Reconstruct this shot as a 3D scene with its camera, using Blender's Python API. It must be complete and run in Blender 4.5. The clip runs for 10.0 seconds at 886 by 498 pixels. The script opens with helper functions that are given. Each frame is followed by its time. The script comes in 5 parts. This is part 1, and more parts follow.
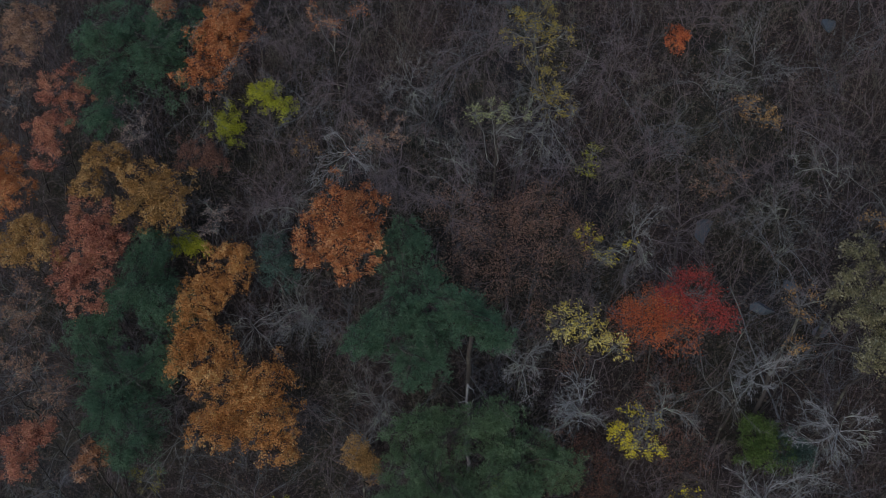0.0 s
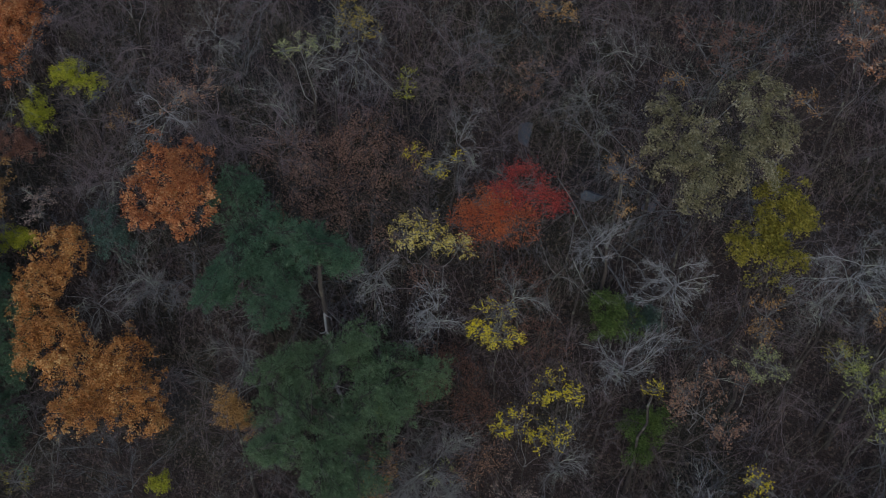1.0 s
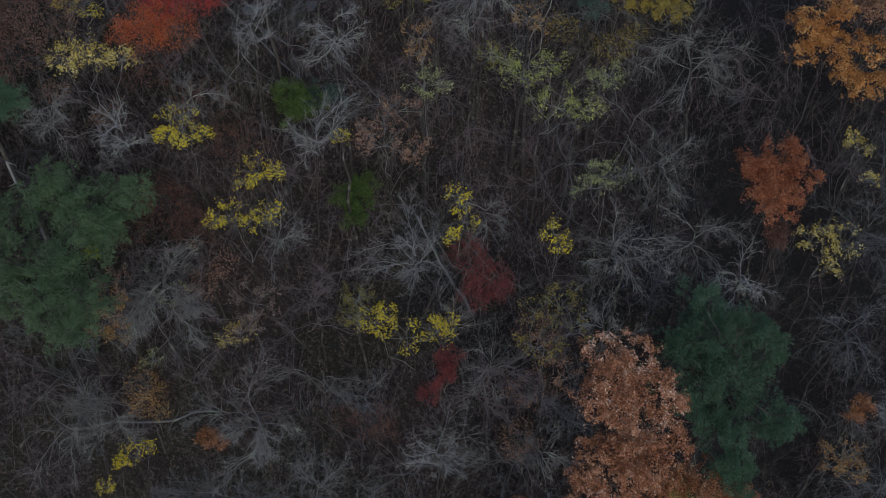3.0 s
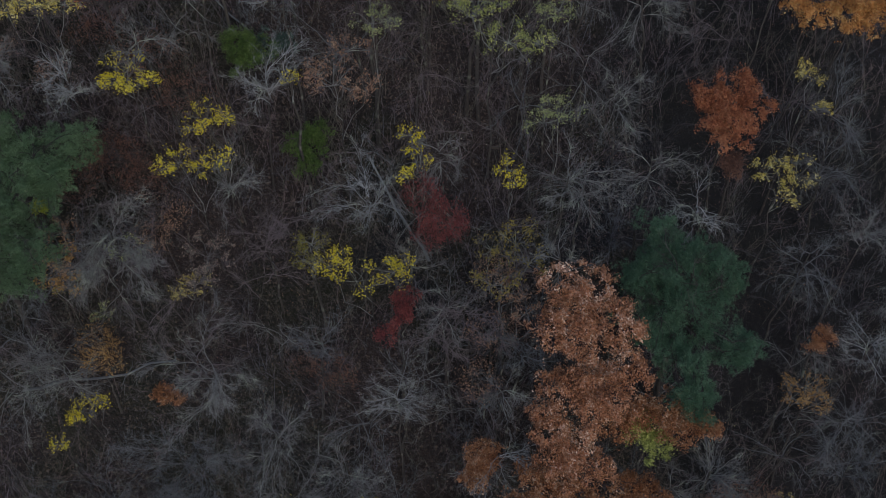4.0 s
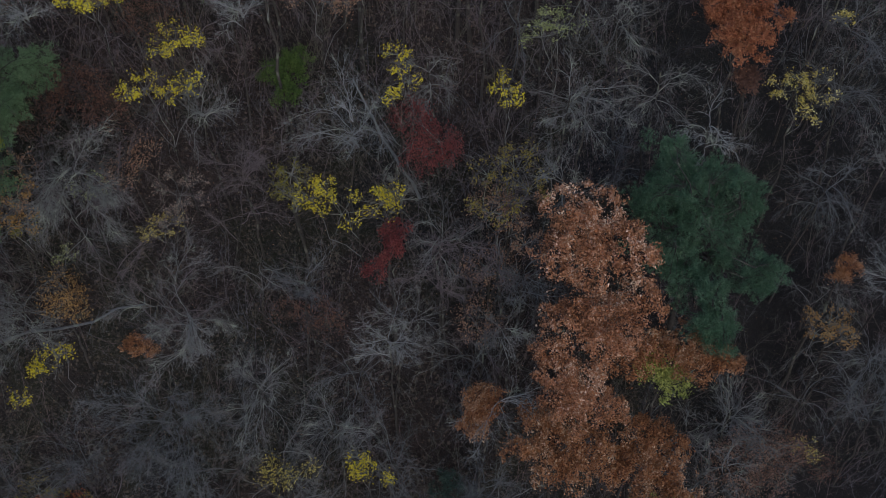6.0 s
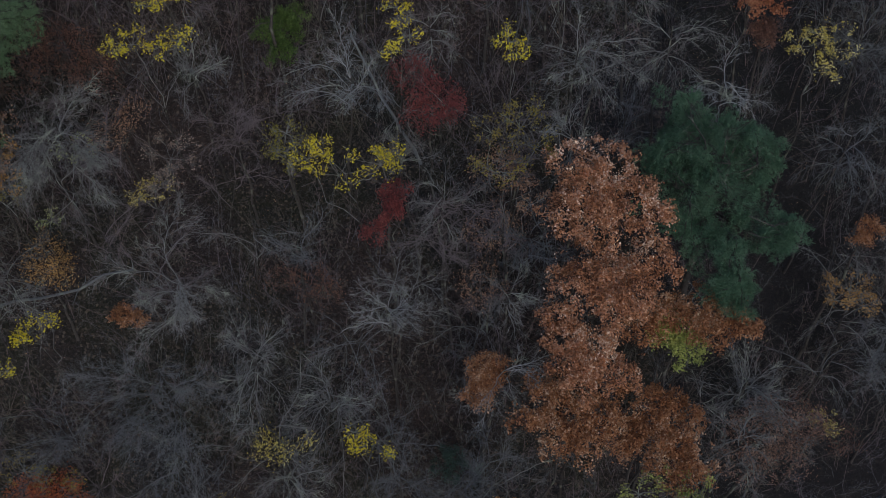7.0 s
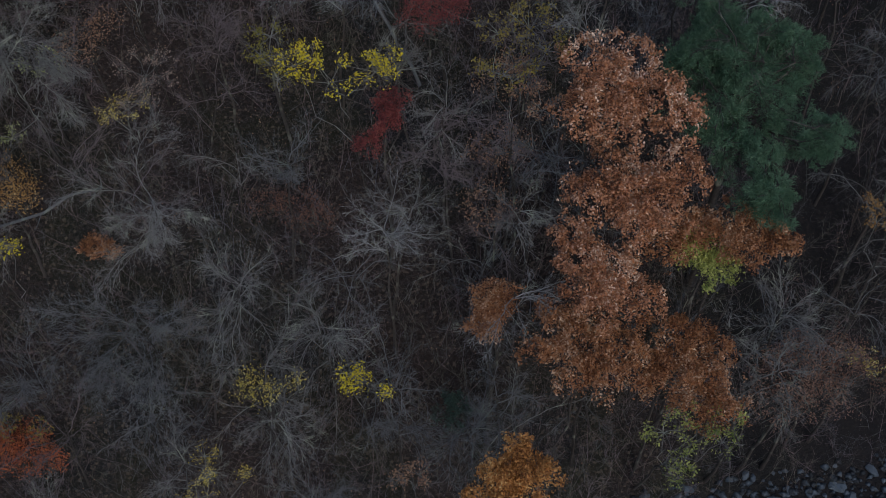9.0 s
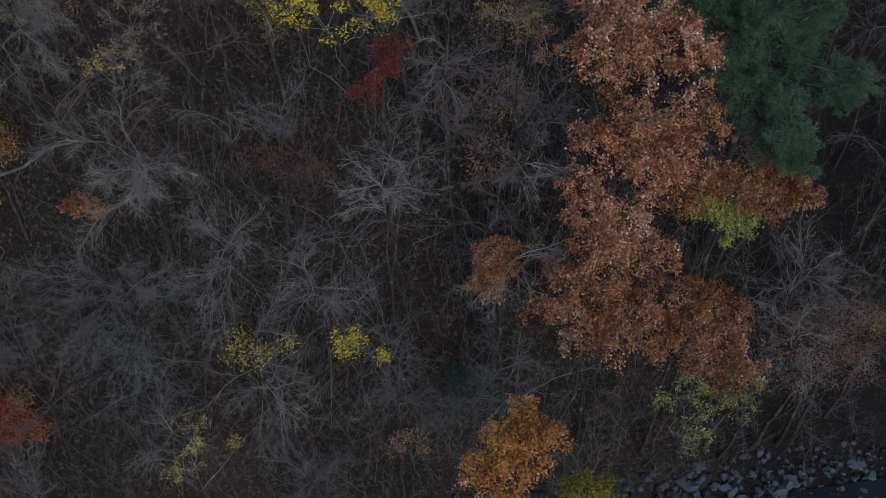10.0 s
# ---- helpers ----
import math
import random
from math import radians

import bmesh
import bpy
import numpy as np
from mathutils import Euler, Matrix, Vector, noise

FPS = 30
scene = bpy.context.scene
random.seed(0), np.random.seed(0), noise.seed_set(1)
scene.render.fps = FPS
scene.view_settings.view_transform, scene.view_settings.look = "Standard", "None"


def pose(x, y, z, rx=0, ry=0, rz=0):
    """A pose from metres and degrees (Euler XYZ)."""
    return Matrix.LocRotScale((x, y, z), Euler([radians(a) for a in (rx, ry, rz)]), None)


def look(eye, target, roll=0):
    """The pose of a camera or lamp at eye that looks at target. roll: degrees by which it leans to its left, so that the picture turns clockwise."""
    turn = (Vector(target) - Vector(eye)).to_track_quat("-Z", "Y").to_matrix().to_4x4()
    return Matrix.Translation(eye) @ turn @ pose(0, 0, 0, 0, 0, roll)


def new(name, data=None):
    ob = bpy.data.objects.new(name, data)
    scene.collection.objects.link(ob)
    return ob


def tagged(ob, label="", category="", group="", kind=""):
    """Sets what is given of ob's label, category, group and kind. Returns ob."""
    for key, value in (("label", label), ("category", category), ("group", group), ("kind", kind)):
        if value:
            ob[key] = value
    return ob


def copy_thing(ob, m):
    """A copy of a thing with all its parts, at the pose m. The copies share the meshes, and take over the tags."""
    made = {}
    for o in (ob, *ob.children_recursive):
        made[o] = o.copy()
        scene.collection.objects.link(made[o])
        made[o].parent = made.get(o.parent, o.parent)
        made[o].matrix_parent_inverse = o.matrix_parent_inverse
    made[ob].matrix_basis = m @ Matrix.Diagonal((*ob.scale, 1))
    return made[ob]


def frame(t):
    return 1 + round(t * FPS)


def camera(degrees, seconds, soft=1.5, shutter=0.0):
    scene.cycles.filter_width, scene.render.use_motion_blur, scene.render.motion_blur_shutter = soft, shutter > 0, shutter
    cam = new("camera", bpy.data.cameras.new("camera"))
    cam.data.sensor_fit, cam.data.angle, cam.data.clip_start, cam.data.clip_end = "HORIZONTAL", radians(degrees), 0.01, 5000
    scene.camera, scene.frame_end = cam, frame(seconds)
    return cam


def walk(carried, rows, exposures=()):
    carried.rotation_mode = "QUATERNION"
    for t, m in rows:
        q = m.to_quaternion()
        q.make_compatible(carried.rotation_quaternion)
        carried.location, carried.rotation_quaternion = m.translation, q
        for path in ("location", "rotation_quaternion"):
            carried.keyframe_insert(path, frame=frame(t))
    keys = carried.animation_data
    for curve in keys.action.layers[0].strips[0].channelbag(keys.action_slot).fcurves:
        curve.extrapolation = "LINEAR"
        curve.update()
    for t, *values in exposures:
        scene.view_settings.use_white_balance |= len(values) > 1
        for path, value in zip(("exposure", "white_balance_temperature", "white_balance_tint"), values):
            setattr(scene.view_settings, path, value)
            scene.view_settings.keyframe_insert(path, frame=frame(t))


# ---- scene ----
cam = camera(46.8, 10.0, soft=0.7, shutter=0.12)
METRES, EYE, TILT, LEAN, TURN = 38.0, 62.0, -52.2, 0.0, 0.0
ROWS = [
    (0.0, 0.0, 0.0, 0.0, -0.0, 0.0, 0.0),
    (0.5, 0.0065, -0.0125, -0.0601, -3.8, 0.43, 4.71),
    (1.0, 0.0122, -0.0191, -0.1102, -8.16, -0.75, 10.3),
    (1.5, 0.0209, -0.0315, -0.1902, -11.68, -1.48, 14.55),
    (2.0, 0.0264, -0.0502, -0.2734, -15.4, -2.73, 18.84),
    (2.5, 0.0222, -0.0715, -0.3618, -19.23, -4.05, 22.97),
    (3.0, 0.0155, -0.0879, -0.4334, -21.88, -5.42, 25.69),
    (4.5, 0.001, -0.0482, -0.5702, -23.67, -5.25, 27.55),
    (5.0, 0.0009, -0.0191, -0.5877, -24.09, -5.59, 28.06),
    (6.5, 0.0036, 0.073, -0.6385, -24.17, -6.21, 28.36),
    (7.0, 0.002, 0.1025, -0.6627, -24.16, -6.12, 28.47),
    (7.5, -0.0009, 0.1324, -0.688, -24.28, -6.03, 28.64),
    (8.0, -0.0032, 0.1634, -0.712, -24.51, -6.04, 28.88),
    (8.5, -0.0046, 0.1939, -0.7345, -24.56, -6.02, 28.93),
    (9.0, -0.0053, 0.2232, -0.758, -24.28, -5.82, 28.71),
    (9.5, -0.0055, 0.2531, -0.7826, -24.04, -5.62, 28.52),
    (10.0, -0.0053, 0.2823, -0.8065, -24.09, -5.55, 28.57),
]
walk(cam, [(t, pose(0, 0, EYE, TILT, LEAN, TURN) @ pose(METRES * x, METRES * y, METRES * z, 90 + pitch, roll, yaw)) for t, x, y, z, yaw, pitch, roll in ROWS], [(0.0, 0.19), (10.0, 0.19)])

# ---- world and light: an overcast late-autumn evening ----
world = bpy.data.worlds.new("overcast_sky")
scene.world = world
world.use_nodes = True
wn = world.node_tree.nodes
sky = wn.new("ShaderNodeTexSky")
sky.sky_type = "NISHITA"
sky.sun_disc = False
sky.sun_elevation = radians(28)
sky.sun_rotation = radians(200)
sky.dust_density = 1.5
sky.air_density = 1.0
world.node_tree.links.new(sky.outputs[0], wn["Background"].inputs["Color"])
wn["Background"].inputs["Strength"].default_value = 0.13

sun_data = bpy.data.lights.new("sun", "SUN")
sun_data.energy = 0.5
sun_data.angle = radians(35)
sun_data.color = (1.0, 0.97, 0.93)
sun = new("sun", sun_data)
sun.matrix_world = look((-20, -60, 70), (0, 0, 0))


# ---- materials ----
def material(name, rough=0.8):
    m = bpy.data.materials.new(name)
    m.use_nodes = True
    b = m.node_tree.nodes["Principled BSDF"]
    b.inputs["Roughness"].default_value = rough
    b.inputs["Specular IOR Level"].default_value = 0.25
    return m, m.node_tree.nodes, m.node_tree.links, b


def ramp(nodes, stops):
    r = nodes.new("ShaderNodeValToRGB")
    e = r.color_ramp.elements
    while len(e) < len(stops):
        e.new(0.5)
    for k, (at, col) in zip(e, stops):
        k.position = at
        k.color = (*col, 1)
    return r


def leaf_material(name, dark, mid, light, rough=0.55, shine=0.25, glow=0.25):
    """Leaves: each leaf takes its own tone, and whole boughs shift slowly."""
    m, n, l, b = material(name, rough)
    b.inputs["Specular IOR Level"].default_value = shine
    geo = n.new("ShaderNodeNewGeometry")
    tc = n.new("ShaderNodeTexCoord")
    big = n.new("ShaderNodeTexNoise")
    big.inputs["Scale"].default_value = 0.55
    big.inputs["Detail"].default_value = 2
    l.new(tc.outputs["Object"], big.inputs["Vector"])
    mix = n.new("ShaderNodeMath")
    mix.operation = "MULTIPLY_ADD"
    mix.inputs[1].default_value = 0.75
    l.new(geo.outputs["Random Per Island"], mix.inputs[0])
    half = n.new("ShaderNodeMath")
    half.operation = "MULTIPLY_ADD"
    half.inputs[1].default_value = 1.3
    half.inputs[2].default_value = -1.1
    small = n.new("ShaderNodeTexNoise")
    small.inputs["Scale"].default_value = 2.4
    small.inputs["Detail"].default_value = 3
    l.new(tc.outputs["Object"], small.inputs["Vector"])
    both = n.new("ShaderNodeMath")
    both.operation = "MULTIPLY_ADD"
    both.inputs[1].default_value = 0.9
    l.new(small.outputs["Fac"], both.inputs[0])
    l.new(big.outputs["Fac"], both.inputs[2])
    l.new(both.outputs[0], half.inputs[0])
    l.new(half.outputs[0], mix.inputs[2])
    # palest stop kept rare; in TAN it paints sky glints on the leaves
    r = ramp(n, [(0.05, dark), (0.42, mid), (0.78, tuple(0.78 * p + 0.22 * q for p, q in zip(mid, light))), (1.0, light)])
    l.new(mix.outputs[0], r.inputs[0])
    l.new(r.outputs[0], b.inputs["Base Color"])
    tr = n.new("ShaderNodeBsdfTranslucent")
    l.new(r.outputs[0], tr.inputs["Color"])
    ms = n.new("ShaderNodeMixShader")
    ms.inputs[0].default_value = glow
    l.new(b.outputs[0], ms.inputs[1])
    l.new(tr.outputs[0], ms.inputs[2])
    l.new(ms.outputs[0], n["Material Output"].inputs["Surface"])
    return m


def bark_material(name, dark, light, lichen=(0.30, 0.33, 0.28)):
    m, n, l, b = material(name, 0.85)
    tc = n.new("ShaderNodeTexCoord")
    fine = n.new("ShaderNodeTexNoise")
    fine.inputs["Scale"].default_value = 14
    fine.inputs["Detail"].default_value = 6
    coarse = n.new("ShaderNodeTexNoise")
    coarse.inputs["Scale"].default_value = 1.1
    info = n.new("ShaderNodeObjectInfo")
    l.new(tc.outputs["Object"], fine.inputs["Vector"])
    l.new(tc.outputs["Object"], coarse.inputs["Vector"])
    add = n.new("ShaderNodeMath")
    add.operation = "MULTIPLY_ADD"
    add.inputs[1].default_value = 0.35
    l.new(info.outputs["Random"], add.inputs[0])
    l.new(fine.outputs["Fac"], add.inputs[2])
    r = ramp(n, [(0.35, dark), (0.85, light)])
    l.new(add.outputs[0], r.inputs[0])
    patch = ramp(n, [(0.56, (0, 0, 0)), (0.68, (1, 1, 1))])
    l.new(coarse.outputs["Fac"], patch.inputs[0])
    mx = n.new("ShaderNodeMixRGB")
    mx.inputs[2].default_value = (*lichen, 1)
    l.new(patch.outputs[0], mx.inputs[0])
    l.new(r.outputs[0], mx.inputs[1])
    l.new(mx.outputs[0], b.inputs["Base Color"])
    bump = n.new("ShaderNodeBump")
    bump.inputs["Distance"].default_value = 0.02
    bump.inputs["Strength"].default_value = 0.5
    l.new(fine.outputs["Fac"], bump.inputs["Height"])
    l.new(bump.outputs[0], b.inputs["Normal"])
    return m


ORANGE = leaf_material("leaf_orange", (0.14, 0.04, 0.018), (0.44, 0.155, 0.058), (0.72, 0.42, 0.2))
FLAMED = leaf_material("leaf_red_orange", (0.15, 0.05, 0.024), (0.36, 0.13, 0.066), (0.5, 0.26, 0.14))
RUST = leaf_material("leaf_rust", (0.11, 0.046, 0.024), (0.35, 0.15, 0.066), (0.66, 0.48, 0.34))
HAZE = leaf_material("leaf_red_brown", (0.12, 0.075, 0.06), (0.25, 0.145, 0.108), (0.4, 0.27, 0.2))
RUSTD = leaf_material("leaf_dark_rust", (0.075, 0.042, 0.036), (0.15, 0.078, 0.058), (0.25, 0.13, 0.09))
# near-white end: glints of pale sky put into the leaf colour
TAN = leaf_material("leaf_tan", (0.12, 0.05, 0.028), (0.46, 0.195, 0.09), (0.9, 0.72, 0.58), 0.4, 0.5)
ROSE = leaf_material("leaf_brick_rose", (0.13, 0.046, 0.034), (0.42, 0.165, 0.11), (0.62, 0.34, 0.2))
GOLD = leaf_material("leaf_gold", (0.17, 0.066, 0.022), (0.5, 0.225, 0.07), (0.76, 0.52, 0.22))
OCHRE = leaf_material("leaf_ochre", (0.15, 0.085, 0.03), (0.38, 0.21, 0.07), (0.6, 0.42, 0.19))
YELLOW = leaf_material("leaf_yellow", (0.42, 0.33, 0.015), (0.72, 0.6, 0.03), (0.82, 0.72, 0.08))
YELLOWP = leaf_material("leaf_pale_yellow", (0.26, 0.2, 0.04), (0.58, 0.47, 0.09), (0.85, 0.78, 0.38))
OLIVEY = leaf_material("leaf_yellow_olive", (0.12, 0.095, 0.025), (0.28, 0.22, 0.045), (0.4, 0.33, 0.09))
LIME = leaf_material("leaf_lime", (0.13, 0.16, 0.015), (0.36, 0.39, 0.03), (0.52, 0.52, 0.07))
LIMEO = leaf_material("leaf_green_yellow", (0.11, 0.15, 0.045), (0.28, 0.32, 0.085), (0.6, 0.62, 0.2))
OLIVE = leaf_material("leaf_olive", (0.09, 0.085, 0.015), (0.22, 0.2, 0.03), (0.33, 0.29, 0.06))
PALEOL = leaf_material("leaf_pale_olive", (0.07, 0.066, 0.036), (0.2, 0.185, 0.1), (0.42, 0.41, 0.29))
PALEG = leaf_material("leaf_grey_green", (0.12, 0.15, 0.07), (0.29, 0.33, 0.13), (0.48, 0.52, 0.25))
PALE = leaf_material("leaf_pale_pink", (0.13, 0.095, 0.08), (0.27, 0.2, 0.17), (0.46, 0.4, 0.35))
BROWN = leaf_material("leaf_brown", (0.14, 0.08, 0.055), (0.3, 0.17, 0.11), (0.48, 0.33, 0.23))
RED = leaf_material("leaf_scarlet", (0.17, 0.022, 0.022), (0.4, 0.055, 0.048), (0.52, 0.11, 0.075))
FLAME = leaf_material("leaf_flame", (0.22, 0.05, 0.024), (0.48, 0.125, 0.05), (0.58, 0.22, 0.08))
DRED = leaf_material("leaf_deep_red", (0.08, 0.022, 0.024), (0.19, 0.047, 0.047), (0.27, 0.09, 0.075))
DGREEN = leaf_material("leaf_green", (0.035, 0.065, 0.018), (0.085, 0.14, 0.036), (0.15, 0.21, 0.06))
TEAL = leaf_material("leaf_blue_green", (0.03, 0.06, 0.05), (0.06, 0.105, 0.085), (0.1, 0.155, 0.125))
PINE = leaf_material("needles_blue_green", (0.045, 0.095, 0.062), (0.095, 0.18, 0.112), (0.17, 0.28, 0.185), 0.65, 0.2, 0.4)
PINE2 = leaf_material("needles_green", (0.07, 0.12, 0.066), (0.13, 0.21, 0.115), (0.21, 0.31, 0.18), 0.65, 0.2, 0.4)
LITTER = leaf_material("fallen_leaf", (0.034, 0.026, 0.023), (0.072, 0.055, 0.047), (0.24, 0.19, 0.155))

WHITE = bark_material("bark_pale", (0.140, 0.148, 0.160), (0.31, 0.324, 0.34))
GREY = bark_material("bark_grey", (0.09, 0.092, 0.094), (0.205, 0.208, 0.212))
GREYD = bark_material("bark_dark_grey", (0.070, 0.076, 0.084), (0.152, 0.162, 0.178), (0.17, 0.19, 0.175))
BROWNB = bark_material("bark_brown", (0.080, 0.067, 0.074), (0.165, 0.14, 0.152), (0.15, 0.13, 0.125))
# darker copy of the sapling bark, carrying the hollow's shade in its colour
SHADEB = bark_material("bark_hollow_shade", (0.034, 0.033, 0.037), (0.082, 0.080, 0.088), (0.095, 0.095, 0.1))
TRUNK = bark_material("bark_trunk", (0.024, 0.021, 0.020), (0.062, 0.056, 0.054), (0.16, 0.17, 0.14))


def thicket_material(name, tones):
    """Leafless brush whose hue shifts slowly over the slope."""
    m, n, l, b = material(name, 0.85)
    tc = n.new("ShaderNodeTexCoord")
    geo = n.new("ShaderNodeNewGeometry")
    broad = n.new("ShaderNodeTexNoise")
    broad.inputs["Scale"].default_value = 0.24
    broad.inputs["Detail"].default_value = 4
    l.new(tc.outputs["Object"], broad.inputs["Vector"])
    add = n.new("ShaderNodeMath")
    add.operation = "MULTIPLY_ADD"
    add.inputs[1].default_value = 0.16
    l.new(geo.outputs["Random Per Island"], add.inputs[0])
    l.new(broad.outputs["Fac"], add.inputs[2])
    r = ramp(n, tones)
    l.new(add.outputs[0], r.inputs[0])
    l.new(r.outputs[0], b.inputs["Base Color"])
    return m


THICKET = thicket_material("brush_brown", [(0.40, (0.115, 0.123, 0.148)), (0.50, (0.134, 0.116, 0.134)), (0.60, (0.162, 0.118, 0.124)), (0.70, (0.122, 0.118, 0.096))])
THICKETG = thicket_material("brush_grey", [(0.40, (0.110, 0.118, 0.135)), (0.52, (0.105, 0.104, 0.108)), (0.62, (0.098, 0.102, 0.078)), (0.72, (0.125, 0.096, 0.086))])


def soil_material():
    """Forest floor: matted leaf litter and dead twigs over dark soil, bare in the hollow, whose shade is painted on."""
    m, n, l, b = material("leaf_litter_soil", 0.95)
    tc = n.new("ShaderNodeTexCoord")
    cells = n.new("ShaderNodeTexVoronoi")
    cells.inputs["Scale"].default_value = 8.0
    sticks = n.new("ShaderNodeTexVoronoi")
    sticks.feature = "DISTANCE_TO_EDGE"
    sticks.inputs["Scale"].default_value = 2.3
    warp = n.new("ShaderNodeTexNoise")
    warp.inputs["Scale"].default_value = 1.7
    warp.inputs["Detail"].default_value = 4
    broad = n.new("ShaderNodeTexNoise")
    broad.inputs["Scale"].default_value = 0.14
    broad.inputs["Detail"].default_value = 6
    fine = n.new("ShaderNodeTexNoise")
    fine.inputs["Scale"].default_value = 9
    fine.inputs["Detail"].default_value = 6
    for t in (cells, broad, fine, warp):
        l.new(tc.outputs["Object"], t.inputs["Vector"])
    bend = n.new("ShaderNodeMixRGB")
    bend.blend_type = "LINEAR_LIGHT"
    bend.inputs[0].default_value = 0.8
    l.new(tc.outputs["Object"], bend.inputs[1])
    l.new(warp.outputs["Color"], bend.inputs[2])
    l.new(bend.outputs[0], sticks.inputs["Vector"])
    sep = n.new("ShaderNodeSeparateColor")
    l.new(cells.outputs["Color"], sep.inputs[0])
    leaf = ramp(n, [(0.0, (0.006, 0.005, 0.006)), (0.5, (0.017, 0.014, 0.014)), (0.9, (0.042, 0.030, 0.026)), (0.99, (0.16, 0.125, 0.10))])
    l.new(sep.outputs[0], leaf.inputs[0])
    damp = ramp(n, [(0.34, (0.012, 0.015, 0.020)), (0.44, (0.022, 0.025, 0.014)), (0.52, (0.022, 0.018, 0.018)), (0.66, (0.042, 0.031, 0.028))])
    l.new(broad.outputs["Fac"], damp.inputs[0])
    mx = n.new("ShaderNodeMixRGB")
    mx.inputs[0].default_value = 0.5
    l.new(leaf.outputs[0], mx.inputs[1])
    l.new(damp.outputs[0], mx.inputs[2])
    stick = ramp(n, [(0.012, (0.75, 0.75, 0.75)), (0.03, (0, 0, 0))])
    l.new(sticks.outputs["Distance"], stick.inputs[0])
    mx2 = n.new("ShaderNodeMixRGB")
    mx2.inputs[2].default_value = (0.07, 0.064, 0.066, 1)
    l.new(stick.outputs[0], mx2.inputs[0])
    l.new(mx.outputs[0], mx2.inputs[1])
    # the hollow's shade is painted into the soil as near-black, noise along its edge
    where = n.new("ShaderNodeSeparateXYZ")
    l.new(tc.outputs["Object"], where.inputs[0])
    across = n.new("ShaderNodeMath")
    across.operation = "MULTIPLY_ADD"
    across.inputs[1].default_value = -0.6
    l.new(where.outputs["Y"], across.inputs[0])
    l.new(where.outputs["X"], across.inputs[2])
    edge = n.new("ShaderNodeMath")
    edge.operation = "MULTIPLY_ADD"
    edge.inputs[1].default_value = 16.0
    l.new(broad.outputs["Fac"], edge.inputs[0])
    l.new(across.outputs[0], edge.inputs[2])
    sunken = n.new("ShaderNodeMapRange")
    sunken.inputs["From Min"].default_value = 33.0
    sunken.inputs["From Max"].default_value = 37.0
    sunken.inputs["To Max"].default_value = 0.8
    l.new(edge.outputs[0], sunken.inputs["Value"])
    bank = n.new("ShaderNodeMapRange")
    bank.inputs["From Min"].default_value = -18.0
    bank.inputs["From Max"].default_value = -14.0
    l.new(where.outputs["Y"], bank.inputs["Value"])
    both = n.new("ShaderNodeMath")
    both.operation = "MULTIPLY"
    l.new(sunken.outputs[0], both.inputs[0])
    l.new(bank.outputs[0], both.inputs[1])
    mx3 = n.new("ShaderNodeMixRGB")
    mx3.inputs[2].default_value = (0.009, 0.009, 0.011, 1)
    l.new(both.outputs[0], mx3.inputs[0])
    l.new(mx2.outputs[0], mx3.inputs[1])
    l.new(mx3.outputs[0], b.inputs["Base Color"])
    bump = n.new("ShaderNodeBump")
    bump.inputs["Distance"].default_value = 0.1
    l.new(fine.outputs["Fac"], bump.inputs["Height"])
    l.new(bump.outputs[0], b.inputs["Normal"])
    return m


def rock_material():
    m, n, l, b = material("stream_rock", 0.7)
    tc = n.new("ShaderNodeTexCoord")
    info = n.new("ShaderNodeNewGeometry")
    fine = n.new("ShaderNodeTexNoise")
    fine.inputs["Scale"].default_value = 5
    fine.inputs["Detail"].default_value = 8
    l.new(tc.outputs["Object"], fine.inputs["Vector"])
    add = n.new("ShaderNodeMath")
    add.operation = "MULTIPLY_ADD"
    add.inputs[1].default_value = 0.6
    l.new(info.outputs["Random Per Island"], add.inputs[0])
    l.new(fine.outputs["Fac"], add.inputs[2])
    r = ramp(n, [(0.4, (0.010, 0.012, 0.015)), (0.75, (0.026, 0.032, 0.041)), (1.1, (0.075, 0.096, 0.122))])
    l.new(add.outputs[0], r.inputs[0])
    l.new(r.outputs[0], b.inputs["Base Color"])
    bump = n.new("ShaderNodeBump")
    bump.inputs["Distance"].default_value = 0.06
    l.new(fine.outputs["Fac"], bump.inputs["Height"])
    l.new(bump.outputs[0], b.inputs["Normal"])
    return m


def water_material():
    m, n, l, b = material("stream_water", 0.12)
    b.inputs["Base Color"].default_value = (0.012, 0.014, 0.016, 1)
    b.inputs["Specular IOR Level"].default_value = 0.5
    tc = n.new("ShaderNodeTexCoord")
    rip = n.new("ShaderNodeTexNoise")
    rip.inputs["Scale"].default_value = 3
    rip.inputs["Detail"].default_value = 4
    l.new(tc.outputs["Object"], rip.inputs["Vector"])
    bump = n.new("ShaderNodeBump")
    bump.inputs["Distance"].default_value = 0.04
    bump.inputs["Strength"].default_value = 0.6
    l.new(rip.outputs["Fac"], bump.inputs["Height"])
    l.new(bump.outputs[0], b.inputs["Normal"])
    return m


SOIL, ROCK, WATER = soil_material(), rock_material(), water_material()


# ---- the hillside ----
def uphill(x, y):
    """Metres up the slope from the stream's edge."""
    return 0.468 * x + 0.885 * y - 4.6


